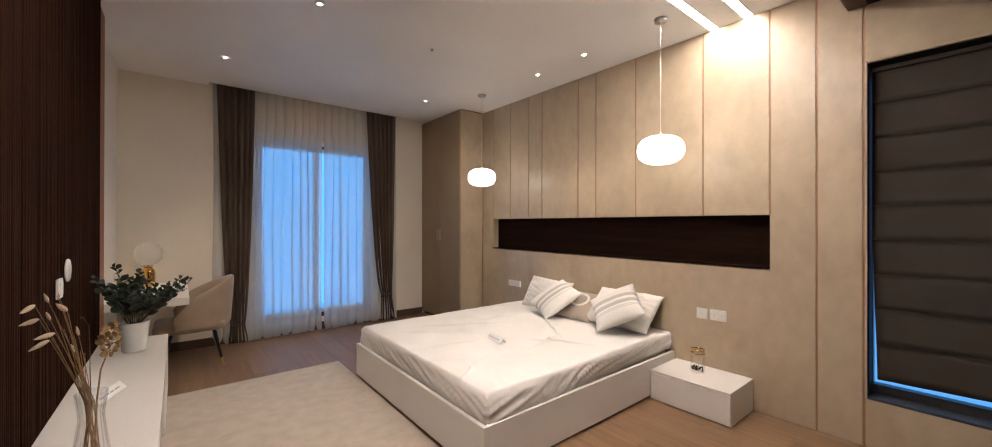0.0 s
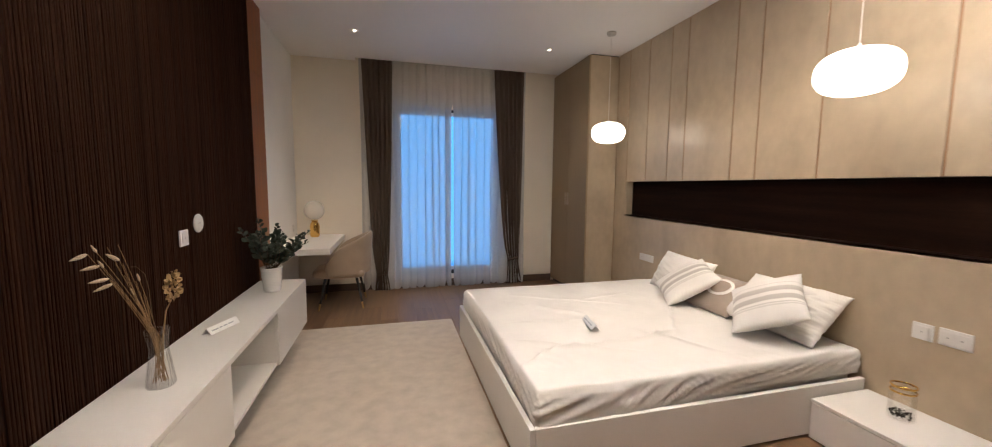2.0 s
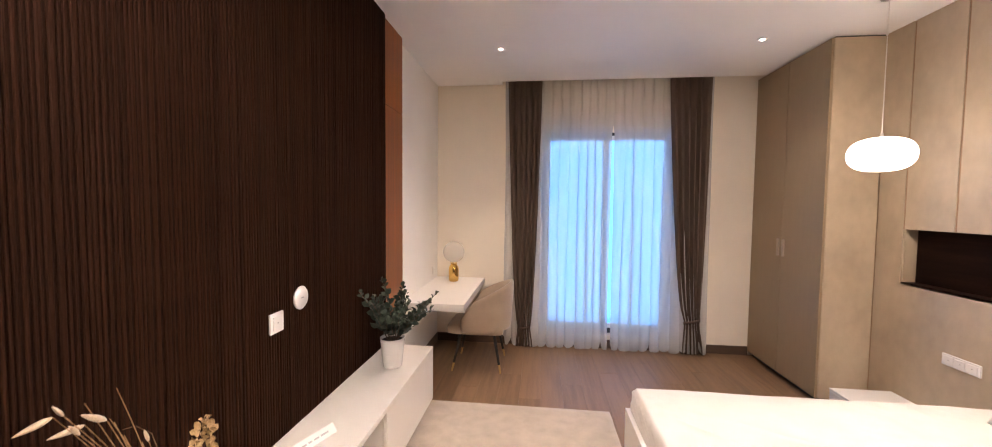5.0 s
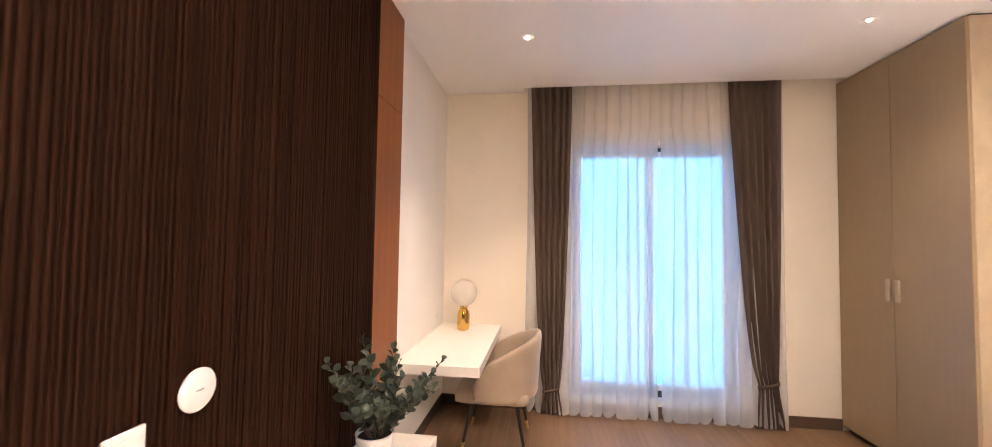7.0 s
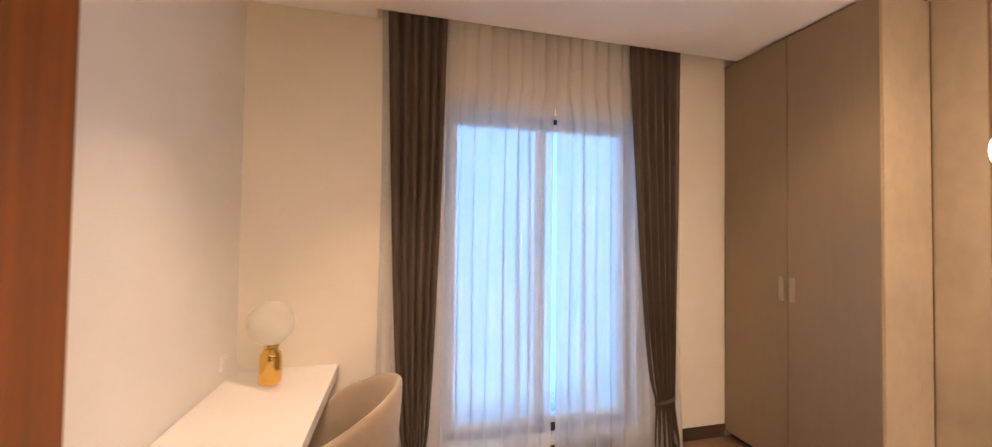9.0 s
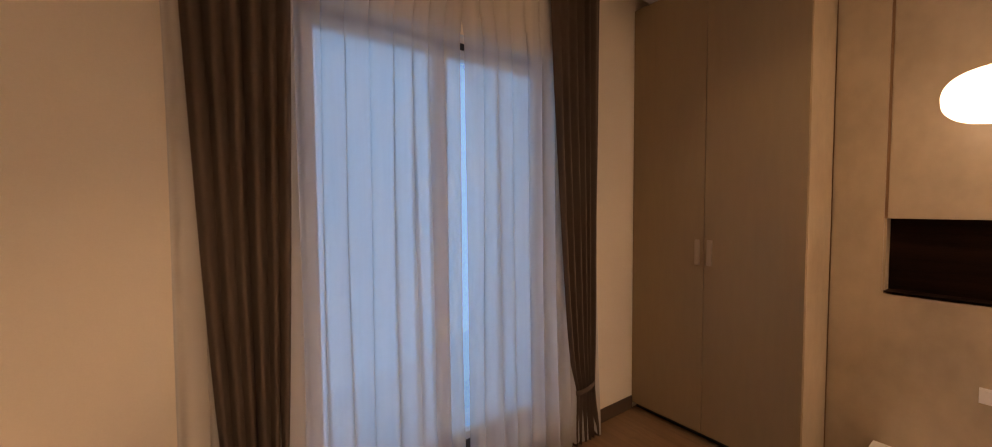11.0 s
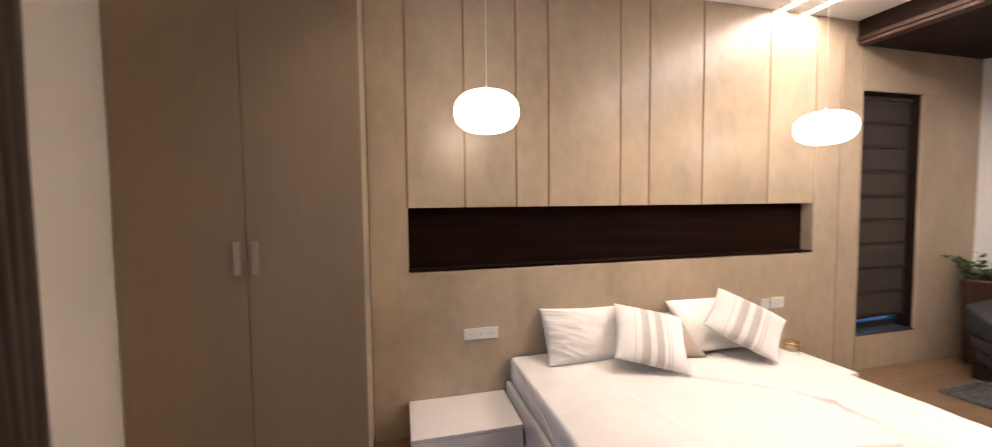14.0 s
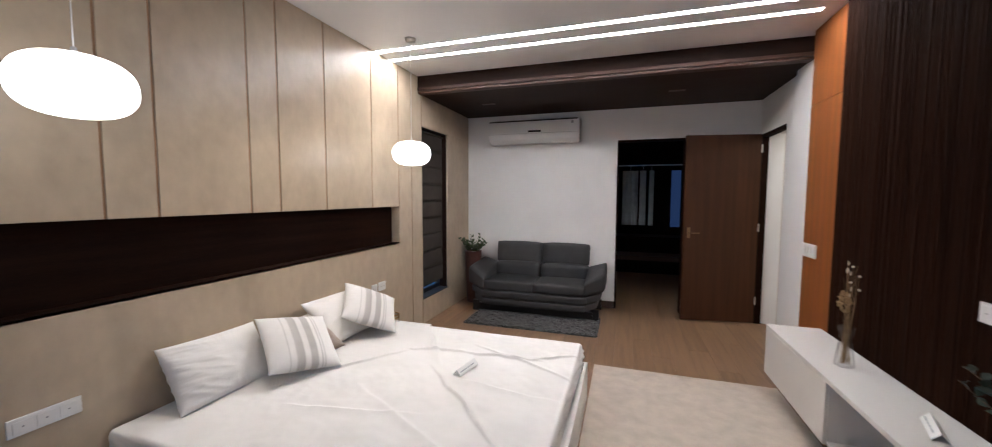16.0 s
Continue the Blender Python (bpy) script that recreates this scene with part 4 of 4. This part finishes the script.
# ---- table lamp ----
tl = thing("table_lamp", (0.265, 5.69, 0.761), "gold table lamp with a frosted glass globe, unlit", "table lamp")
part("base", lathe([(0.0, 0.0), (0.042, 0.001), (0.054, 0.012), (0.057, 0.04), (0.057, 0.14), (0.052, 0.17), (0.036, 0.19), (0.034, 0.205), (0.0, 0.205)], 36), M_GOLD, tl, smooth=True)
part("collar", lathe([(0.0, 0.206), (0.040, 0.206), (0.040, 0.222), (0.0, 0.222)], 30), M_BRASS, tl)
prof = [(0.121 * math.cos(radians(a)), 0.338 + 0.121 * math.sin(radians(a))) for a in range(-72, 91, 6)]
prof[-1] = (0.0, 0.459)
part("globe", lathe(prof, 36), M_OPALOFF, tl, "frosted globe shade", smooth=True)

# ---- potted eucalyptus on the console ----
plant = thing("potted_plant", (0.282, 3.76, 0.573), "bushy grey-green eucalyptus in a white ceramic pot", "potted plant")
part("pot", lathe([(0.0, 0.001), (0.058, 0.001), (0.061, 0.006), (0.079, 0.185), (0.081, 0.194), (0.076, 0.194), (0.073, 0.172), (0.0, 0.170)], 36), M_POT, plant, smooth=True)
part("soil", lathe([(0.0, 0.182), (0.05, 0.180), (0.072, 0.175)], 20), M_SOIL, plant)
random.seed(21)
stems, leaves = bmesh.new(), bmesh.new()


def leaf(bm, at, along, size, wide=0.7, cup=0.15):
    along = along.normalized()
    side = along.cross(Vector((random.uniform(-1, 1), random.uniform(-1, 1), random.uniform(0.2, 1)))).normalized()
    up = side.cross(along)
    rows = []
    for i, wd_ in enumerate((0.04, 0.7, 1.0, 0.8, 0.05)):
        t = i / 4
        c = at + along * size * t + up * size * cup * math.sin(t * 2.4)
        rows.append([bm.verts.new(c - side * size * 0.5 * wide * wd_ + up * size * 0.08 * wd_), bm.verts.new(c), bm.verts.new(c + side * size * 0.5 * wide * wd_ + up * size * 0.08 * wd_)])
    grid_faces(bm, rows)


def shoot(stem_bm, leaf_bm, base, lean, length, count, size, droop=0.25, r=0.0028):
    pts = []
    d = lean.normalized()
    p = base.copy()
    for k in range(9):
        pts.append(p.copy())
        p = p + d * length / 8
        d = (d + Vector((random.uniform(-0.12, 0.12), random.uniform(-0.12, 0.12), -droop / 8 * (k / 4)))).normalized()
    tube(pts, r, r * 0.4, 5, stem_bm)
    for c in range(count):
        t = 0.22 + 0.78 * c / count
        i = min(7, int(t * 8))
        q = pts[i].lerp(pts[i + 1], t * 8 - i)
        a = c * 2.4 + random.uniform(-0.3, 0.3)
        out = Vector((math.cos(a), math.sin(a), random.uniform(-0.1, 0.6)))
        leaf(leaf_bm, q, out + (pts[i + 1] - pts[i]).normalized() * 0.5, size * random.uniform(0.75, 1.15) * (1.1 - 0.45 * t))


for k in range(17):
    a = k * 2.39996
    sp = 0.25 + 0.75 * ((k * 0.37) % 1)
    lean = Vector((math.cos(a) * sp * (1.0 if math.cos(a) > 0 else 0.75), math.sin(a) * sp, 1.0))
    shoot(stems, leaves, Vector((0.03 * math.cos(a), 0.03 * math.sin(a), 0.178)), lean, random.uniform(0.24, 0.43), 20, 0.066)
for lean, ln in (((0.55, -0.80, 0.75), 0.50), ((0.30, -0.85, 0.80), 0.50), ((0.75, -0.45, 0.75), 0.46), ((0.75, 0.40, 0.8), 0.42), ((-0.1, -0.7, 0.9), 0.46)):
    shoot(stems, leaves, Vector((0.02, 0.0, 0.178)), Vector(lean), ln, 20, 0.052)
part("stems", stems, M_STEM, plant)
part("foliage", leaves, M_LEAF, plant, "round grey-green leaves", smooth=True)

# ---- dried flowers in a ribbed vase ----
vs = thing("dried_flower_vase", (0.270, 2.215, 0.573), "ribbed clear glass vase of dried grasses", "vase")
vp = [(0.0, 0.002), (0.047, 0.002), (0.051, 0.008), (0.045, 0.06), (0.036, 0.13), (0.033, 0.155), (0.036, 0.19), (0.044, 0.245)]
part("vase", lathe(vp + [(r - 0.004, z) for r, z in reversed(vp[1:])] + [(0.0, 0.012)], 72, None, 18, 0.045), M_VASE, vs, "ribbed clear glass", smooth=True)
random.seed(33)
for k in range(19):
    has_ear = k < 5
    hgt = (0.60, 0.545, 0.56, 0.50, 0.47)[k] if has_ear else random.uniform(0.36, 0.68)
    lean = (0.46, 0.42, 0.30, 0.44, 0.40)[k] if has_ear else random.uniform(0.12, 0.42)
    turn = random.uniform(-0.20, 0.20)
    base = Vector((random.uniform(-0.022, 0.022), random.uniform(-0.022, 0.022), 0.02))
    neck = Vector((random.uniform(-0.016, 0.016), random.uniform(-0.016, 0.016), 0.18))
    out = (hgt - 0.18) * lean
    tip = Vector((out * (-0.52 + turn), out * (-0.85 - turn), hgt))
    bend = random.uniform(0.01, 0.03)
    pts = []
    for i in range(11):
        t = i / 10
        p = base.lerp(neck, t / 0.35) if t < 0.35 else neck.lerp(tip, (t - 0.35) / 0.65)
        pts.append(p + Vector((-bend * 0.3, -bend, -bend * 0.4)) * (max(0, t - 0.55) ** 2) * 2.5)
    part("stem", tube(pts, 0.0016, 0.0009, 5), M_STRAW, vs)
    if has_ear or k in (7, 10, 13, 16, 19):
        d = (pts[-1] - pts[-2]).normalized()
        size = 0.85 if has_ear else 0.5
        if has_ear:
            d = Vector((random.uniform(-0.7, -0.2), -0.80, (-0.05, 0.05, 0.9, 0.1, -0.15)[k])).normalized()
        ear = lathe([(0.0, 0.0), (0.004, 0.004), (0.0080, 0.016), (0.0090, 0.030), (0.0065, 0.050), (0.0025, 0.066), (0.0, 0.072)], 10)
        bmesh.ops.transform(ear, matrix=Matrix.Translation(pts[-1]) @ d.to_track_quat("Z", "Y").to_matrix().to_4x4() @ Matrix.Scale(size, 4), verts=ear.verts[:])
        for v in ear.verts:
            v.co.z -= 0.012 * (v.co - pts[-1]).length / 0.07 * (1 if has_ear else 0)
        part("ear", ear, M_EAR, vs, "pale fluffy seed head", smooth=True)
# one bare twig curls over beside the bundle
part("twig", tube([(0, 0, 0.20), (0.0, -0.03, 0.33), (0.0, -0.035, 0.42), (0.0, -0.055, 0.49), (-0.01, -0.085, 0.525), (-0.015, -0.11, 0.53)], 0.0014, 0.0007, 5), M_STEM, vs, "thin dark curling twig")
tube_pts = [(0.01, 0.0, 0.02), (0.012, 0.01, 0.20), (0.02, 0.03, 0.31), (0.035, 0.05, 0.36)]
part("stem", tube(tube_pts, 0.003, 0.0025, 6), M_STRAW, vs)
bm = bmesh.new()
for k in range(64):
    h = k / 64
    a = k * 2.4
    r = 0.017 * math.sin(math.pi * (0.12 + 0.8 * h))
    c = Vector((0.036 + 0.012 * h + r * math.cos(a), 0.051 + r * math.sin(a), 0.345 + 0.118 * h))
    leaf(bm, c, Vector((math.cos(a), math.sin(a), random.uniform(0.3, 1.6))), random.uniform(0.017, 0.026), 0.8, 0.35)
part("flower_head", bm, M_CONE, vs, "golden dried flower head", smooth=True)

# ---- tent signs ----


def tent_sign(at, turn, label):
    s = thing("tent_sign", at, label, "sign", "white tent signs", turn)
    bm = bmesh.new()
    vs_ = [bm.verts.new(p) for p in ((-0.11, -0.030, 0), (0.11, -0.030, 0), (0.11, 0.0, 0.036), (-0.11, 0.0, 0.036), (-0.11, 0.030, 0), (0.11, 0.030, 0))]
    bm.faces.new((vs_[0], vs_[1], vs_[2], vs_[3]))
    bm.faces.new((vs_[3], vs_[2], vs_[5], vs_[4]))
    c = part("card", bm, M_PLATE, s)
    sol = c.modifiers.new("thickness", "SOLIDIFY")
    sol.thickness = 0.0025
    slope = math.atan2(0.036, 0.030)
    x = -0.092
    for wd_ in (0.048, 0.018, 0.026, 0.040):
        bm = boxes((0, wd_, 0, 0.008, 0, 0.0006))
        bmesh.ops.transform(bm, matrix=Matrix.Translation((x, -0.0200, 0.0145)) @ Matrix.Rotation(slope, 4, "X"), verts=bm.verts[:])
        part("print_line", bm, M_INK, s)
        x += wd_ + 0.010
    return s


tent_sign((0.238, 2.91, 0.5745), 70, "small white folded sign card on the console")
tent_sign((2.56, 2.76, FZ + 0.487), -100, "small white folded sign card on the sheet")

# ---- switch plates ----


def plate_east(y, z, w, h, gangs, label):
    """A plate on the east wall; its parts face west."""
    p = thing("switch_plate", (EX - 0.0005, y, z), label, "switch plate", "white switch plates")
    part("plate", boxes((-0.010, 0.0, -w / 2, w / 2, -h / 2, h / 2), bevel=0.003), M_PLATE, p)
    step = (w - 0.02) / gangs
    for k in range(gangs):
        c = -w / 2 + 0.01 + step * (k + 0.5)
        r = part("rocker", boxes((-0.0135, -0.0102, c - step * 0.42, c + step * 0.42, -h / 2 + 0.014, h / 2 - 0.014), bevel=0.0015), M_PLATE, p)
        part("mark", boxes((-0.0142, -0.0137, c - 0.004, c + 0.004, -0.003, 0.003)), M_PLATE_GREY, r)
    return p


plate_east(4.15, 0.628, 0.24, 0.078, 3, "white three-gang socket plate above the nightstand")
plate_east(1.740, 0.656, 0.088, 0.09, 1, "white single switch plate above the nightstand")
plate_east(1.610, 0.660, 0.128, 0.09, 2, "white double socket plate above the nightstand")


def west_copy(p, at, label):
    c = copy_thing(p, pose(*at, 0, 0, 180))
    return tagged(c, label)


single = [o for o in bpy.data.objects if o.name.startswith("switch_plate") and abs(o.location.y - 1.74) < 0.01][0]
double = [o for o in bpy.data.objects if o.name.startswith("switch_plate") and abs(o.location.y - 1.61) < 0.01][0]
west_copy(single, (0.0785, 2.895, 1.115), "white square switch plate on the slatted panel")
wide = plate_east(0.0, 1.15, 0.26, 0.115, 4, "white four-gang switch plate on the veneer strip")
wide.matrix_basis = pose(0.0515, 1.07, 1.15, 0, 0, 180)
west_copy(single, (0.0005, 5.775, 0.872), "white socket plate above the desk")
rd = thing("round_cover", (0.0785, 3.08, 1.183), "round white blank cover on the slatted panel", "wall cover")
bm = lathe([(0.0, 0.0), (0.056, 0.0), (0.057, 0.004), (0.052, 0.009), (0.0, 0.010)], 36)
bmesh.ops.rotate(bm, verts=bm.verts[:], cent=(0, 0, 0), matrix=Matrix.Rotation(radians(90), 3, "Y"))
part("disc", bm, M_PLATE, rd, smooth=True)
part("mark", boxes((0.0102, 0.0108, -0.012, 0.012, -0.002, 0.002)), M_PLATE_GREY, rd)

# ---- air conditioner ----
ac = thing("air_conditioner", (2.90, SY + 0.001, 2.40), "white wall-mounted split air conditioner over the sofa", "air conditioner")
bm = bmesh.new()
prof = [(0.0, 0.0), (0.13, 0.0), (0.205, 0.05), (0.235, 0.12), (0.235, 0.29), (0.215, 0.325), (0.0, 0.33)]
ends = [[bm.verts.new((x, y, z)) for y, z in prof] for x in (-0.68, 0.68)]
grid_faces(bm, ends, True)
bm.faces.new(ends[0])
bm.faces.new(ends[1][::-1])
bmesh.ops.bevel(bm, geom=bm.edges[:], offset=0.008, segments=2, affect="EDGES")
part("body", bm, M_AC, ac)
part("louvre", boxes((-0.60, 0.60, 0.150, 0.156, 0.018, 0.022), bevel=0.001), M_PLATE_GREY, ac)
part("seam", boxes((-0.675, 0.675, 0.2345, 0.2362, 0.128, 0.131)), M_PLATE_GREY, ac)
part("display", boxes((-0.13, 0.06, 0.2352, 0.2372, 0.145, 0.172), bevel=0.0006), M_BLACK, ac, "dark display window")
# black strip draws the shadow line along the top front edge
part("intake_strip", boxes((-0.66, 0.66, 0.2165, 0.2285, 0.306, 0.322)), M_BLACK, ac, "black strip for the shadow line at the top edge")
part("badge", boxes((-0.60, -0.565, 0.2352, 0.2368, 0.25, 0.285), bevel=0.0006), M_PLATE_GREY, ac)
part("top_grille", boxes((-0.64, 0.64, 0.03, 0.20, 0.3305, 0.336)), M_PLATE_GREY, ac)

# ---- planter behind the sofa ----
pl = thing("floor_plant", (3.80, -0.52, FZ), "leafy plant in a tall dark red planter beside the sofa", "potted plant")
part("planter", lathe([(0.0, 0.001), (0.09, 0.001), (0.10, 0.02), (0.13, 0.78), (0.135, 0.80), (0.12, 0.80), (0.115, 0.76), (0.0, 0.755)], 28), M_REDPOT, pl, smooth=True)
part("soil", lathe([(0.0, 0.768), (0.112, 0.762)], 20), M_SOIL, pl)
random.seed(8)
stems, leaves = bmesh.new(), bmesh.new()
for k in range(15):
    a = k * 2.4
    shoot(stems, leaves, Vector((0.04 * math.cos(a), 0.04 * math.sin(a), 0.765)), Vector((math.cos(a) * 0.75 - 0.25, math.sin(a) * 0.7 + 0.2, 1.0)), random.uniform(0.18, 0.36), 9, 0.075, 0.5)
part("stems", stems, M_STEM, pl)
part("foliage", leaves, M_LEAF2, pl, "dark green leaves", smooth=True)

# ---- doors and the rooms beyond ----
door = structure("door_1", boxes((0.0, 0.895, -0.02, 0.02, 0.012, 2.40 - FZ), bevel=0.002), M_DOOR, "open brown wooden bathroom door", "door")
door.matrix_basis = pose(-0.035, -0.69, FZ, 0, 0, 9.3)
hd = part("door_handle", boxes((0.81, 0.85, 0.0205, 0.028, 1.10, 1.24), bevel=0.003), M_OLDBRASS, door, "dull brass lever handle")
part("lever", tube([(0.83, 0.028, 1.17), (0.83, 0.065, 1.17), (0.81, 0.072, 1.17), (0.71, 0.072, 1.17)], 0.009, 0.008, 10), M_OLDBRASS, hd)
for z in (0.25, 1.2, 2.2):
    part("hinge", boxes((-0.012, 0.004, 0.012, 0.03, z, z + 0.10), bevel=0.002), M_STEEL, door)
structure("trim_bath_frame", boxes((-0.12, -0.050, BD[0], BD[0] + 0.035, FZ, BD[2]), (-0.12, -0.050, BD[0] + 0.035, BD[1], BD[2] - 0.04, BD[2])), M_WENGE_FLAT, "dark wooden frame of the bathroom doorway", "door frame")
structure("trim_dressing_frame", boxes((SD[1] - 0.025, SD[1], SY - 0.15, SY + 0.003, FZ, SD[2]), (SD[0], SD[0] + 0.025, SY - 0.15, SY + 0.003, FZ, SD[2]), (SD[0] + 0.025, SD[1] - 0.025, SY - 0.15, SY + 0.003, SD[2] - 0.025, SD[2])), M_WENGE_FLAT, "dark wooden frame of the dressing room doorway", "door frame")

# bathroom shell
structure("wall_bathroom", boxes((-2.1, -2.0, -1.6, 1.2, FZ, 2.7), (-2.0, -0.3, -1.6, -1.5, FZ, 2.7), (-2.0, -0.3, 1.1, 1.2, FZ, 2.7), (-0.32, -0.302, -1.5, BD[0], FZ, 2.7), (-0.32, -0.302, BD[1], 1.1, FZ, 2.7)), M_TILE, "pale tiled bathroom walls", "wall")
structure("floor_bathroom", boxes((-2.0, -0.3, -1.5, 1.1, FZ - 0.05, FZ)), M_TILE, "pale tiled bathroom floor", "floor")
structure("ceiling_bathroom", boxes((-2.0, -0.3, -1.5, 1.1, 2.62, 2.70)), M_CEIL, "white bathroom ceiling", "ceiling")
van = thing("vanity", (-0.75, -1.20, FZ), "white basin on a dark bathroom vanity with folded towels", "vanity")
part("cabinet", boxes((-0.30, 0.30, -0.28, 0.28, 0.25, 0.80), bevel=0.004), M_CREAM, van)
part("counter", boxes((-0.32, 0.32, -0.29, 0.30, 0.801, 0.83), bevel=0.003), M_WHITE, van)
part("basin", lathe([(0.0, 0.84), (0.10, 0.845), (0.19, 0.96), (0.20, 0.97), (0.21, 0.965), (0.12, 0.832), (0.0, 0.832)], 32), M_POT, van, smooth=True)
part("pedestal", boxes((-0.28, 0.28, -0.26, 0.24, 0.001, 0.249)), M_BLACK, van)

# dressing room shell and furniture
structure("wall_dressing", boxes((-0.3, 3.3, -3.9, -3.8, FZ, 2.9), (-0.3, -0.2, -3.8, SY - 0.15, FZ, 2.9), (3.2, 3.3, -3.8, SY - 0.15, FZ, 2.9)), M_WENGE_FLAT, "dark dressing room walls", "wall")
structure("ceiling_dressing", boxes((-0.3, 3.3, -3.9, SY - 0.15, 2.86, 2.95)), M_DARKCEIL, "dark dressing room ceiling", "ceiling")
dr = thing("dressing_cabinet", (1.25, -3.5, FZ), "dark dressing cabinet with a mirror and shelves", "cabinet")
part("counter", boxes((-1.2, 1.2, -0.28, 0.28, 0.80, 0.84), bevel=0.003), M_WENGE_FLAT, dr)
part("shelf", boxes((-1.2, 1.2, -0.28, 0.30, 0.36, 0.45), bevel=0.003), M_MOULD, dr)
part("side_panel", boxes((-1.2, -1.16, -0.28, 0.28, 0.0, 0.80)), M_WENGE_FLAT, dr)
part("side_panel", boxes((1.16, 1.2, -0.28, 0.28, 0.0, 0.80)), M_WENGE_FLAT, dr)
for k, (gx, gw) in enumerate(((1.49, 0.30), (1.25, 0.12), (1.09, 0.09))):
    g = thing("hanging_garment", (gx, -3.35, FZ + 1.06), "grey cloth hanging in the dressing room", "garment", "hanging cloths")
    part("cloth", hanging(bmesh.new(), lambda h, b=gw: -b / 2, lambda h, b=gw: b / 2, 0, 0.0, 1.10, 3, 0.02, k, 10, 8), M_GREYCLOTH, g, smooth=True)
    part("hook", tube([(0, 0, 1.10), (0, 0, 1.19)], 0.004, 0.004, 6), M_STEEL, g)
rail = thing("clothes_rail", (1.25, -3.35, FZ), "steel clothes rail in the dressing room", "rail")
part("rail", boxes((-1.2, 1.2, -0.012, 0.012, 2.25, 2.275), bevel=0.004), M_STEEL, rail)
# added thin plate that glows dim blue; the wall behind has no opening
structure("window_3", boxes((0.50, 0.68, -3.795, -3.78, 0.98, 2.15)), M_BLUEDIM, "narrow dim blue glowing plate on the dressing room wall", "window")

# ---- slats and planks ----
random.seed(4)
y = PY[0]
slat_meshes = {}
while y < PY[1] - 0.006:
    w = random.choice((0.010, 0.012, 0.012, 0.014, 0.016, 0.018))
    w = min(w, PY[1] - y)
    dpt = random.choice((0.0055, 0.007, 0.009))
    key = (round(w, 3), dpt)
    if key not in slat_meshes:
        bm = box_bm(0, dpt, 0.0012, w - 0.0012, 0.0, CZ - FZ - 0.004, min(0.003, w / 5), 1)
        me = bpy.data.meshes.new("slat")
        bm.to_mesh(me)
        bm.free()
        me.materials.append(M_WENGE)
        slat_meshes[key] = me
    ob = new("slat", slat_meshes[key])
    ob.location = (0.0665, y, FZ + 0.001)
    ob.parent = slat_panel
    y += w + random.choice((0.002, 0.002, 0.003, 0.003, 0.006))

random.seed(2)
PW, PL = 0.19, 1.25
bm = box_bm(0.0003, PW - 0.0003, 0.0003, PL - 0.0003, -0.011, 0, 0.0007, 1)
plank_me = bpy.data.meshes.new("plank")
bm.to_mesh(plank_me)
bm.free()
plank_me.materials.append(M_FLOOR)
cut_meshes = {}
x, row = -0.06, 0
while x < 4.02:
    yy = -3.8 - (row * 0.47) % PL
    while yy < NY:
        a, b = max(yy, -3.8), min(yy + PL, NY)
        if b - a > 0.02:
            if b - a > PL - 0.001:
                me = plank_me
            else:
                key = round(b - a, 3)
                if key not in cut_meshes:
                    q = box_bm(0.0003, PW - 0.0003, 0.0003, b - a - 0.0003, -0.011, 0, 0.0007, 1)
                    cut_meshes[key] = bpy.data.meshes.new("plank")
                    q.to_mesh(cut_meshes[key])
                    q.free()
                    cut_meshes[key].materials.append(M_FLOOR)
                me = cut_meshes[key]
            ob = new("plank", me)
            ob.location = (x, a, FZ)
            ob.parent = floor
        yy += PL
    x += PW
    row += 1
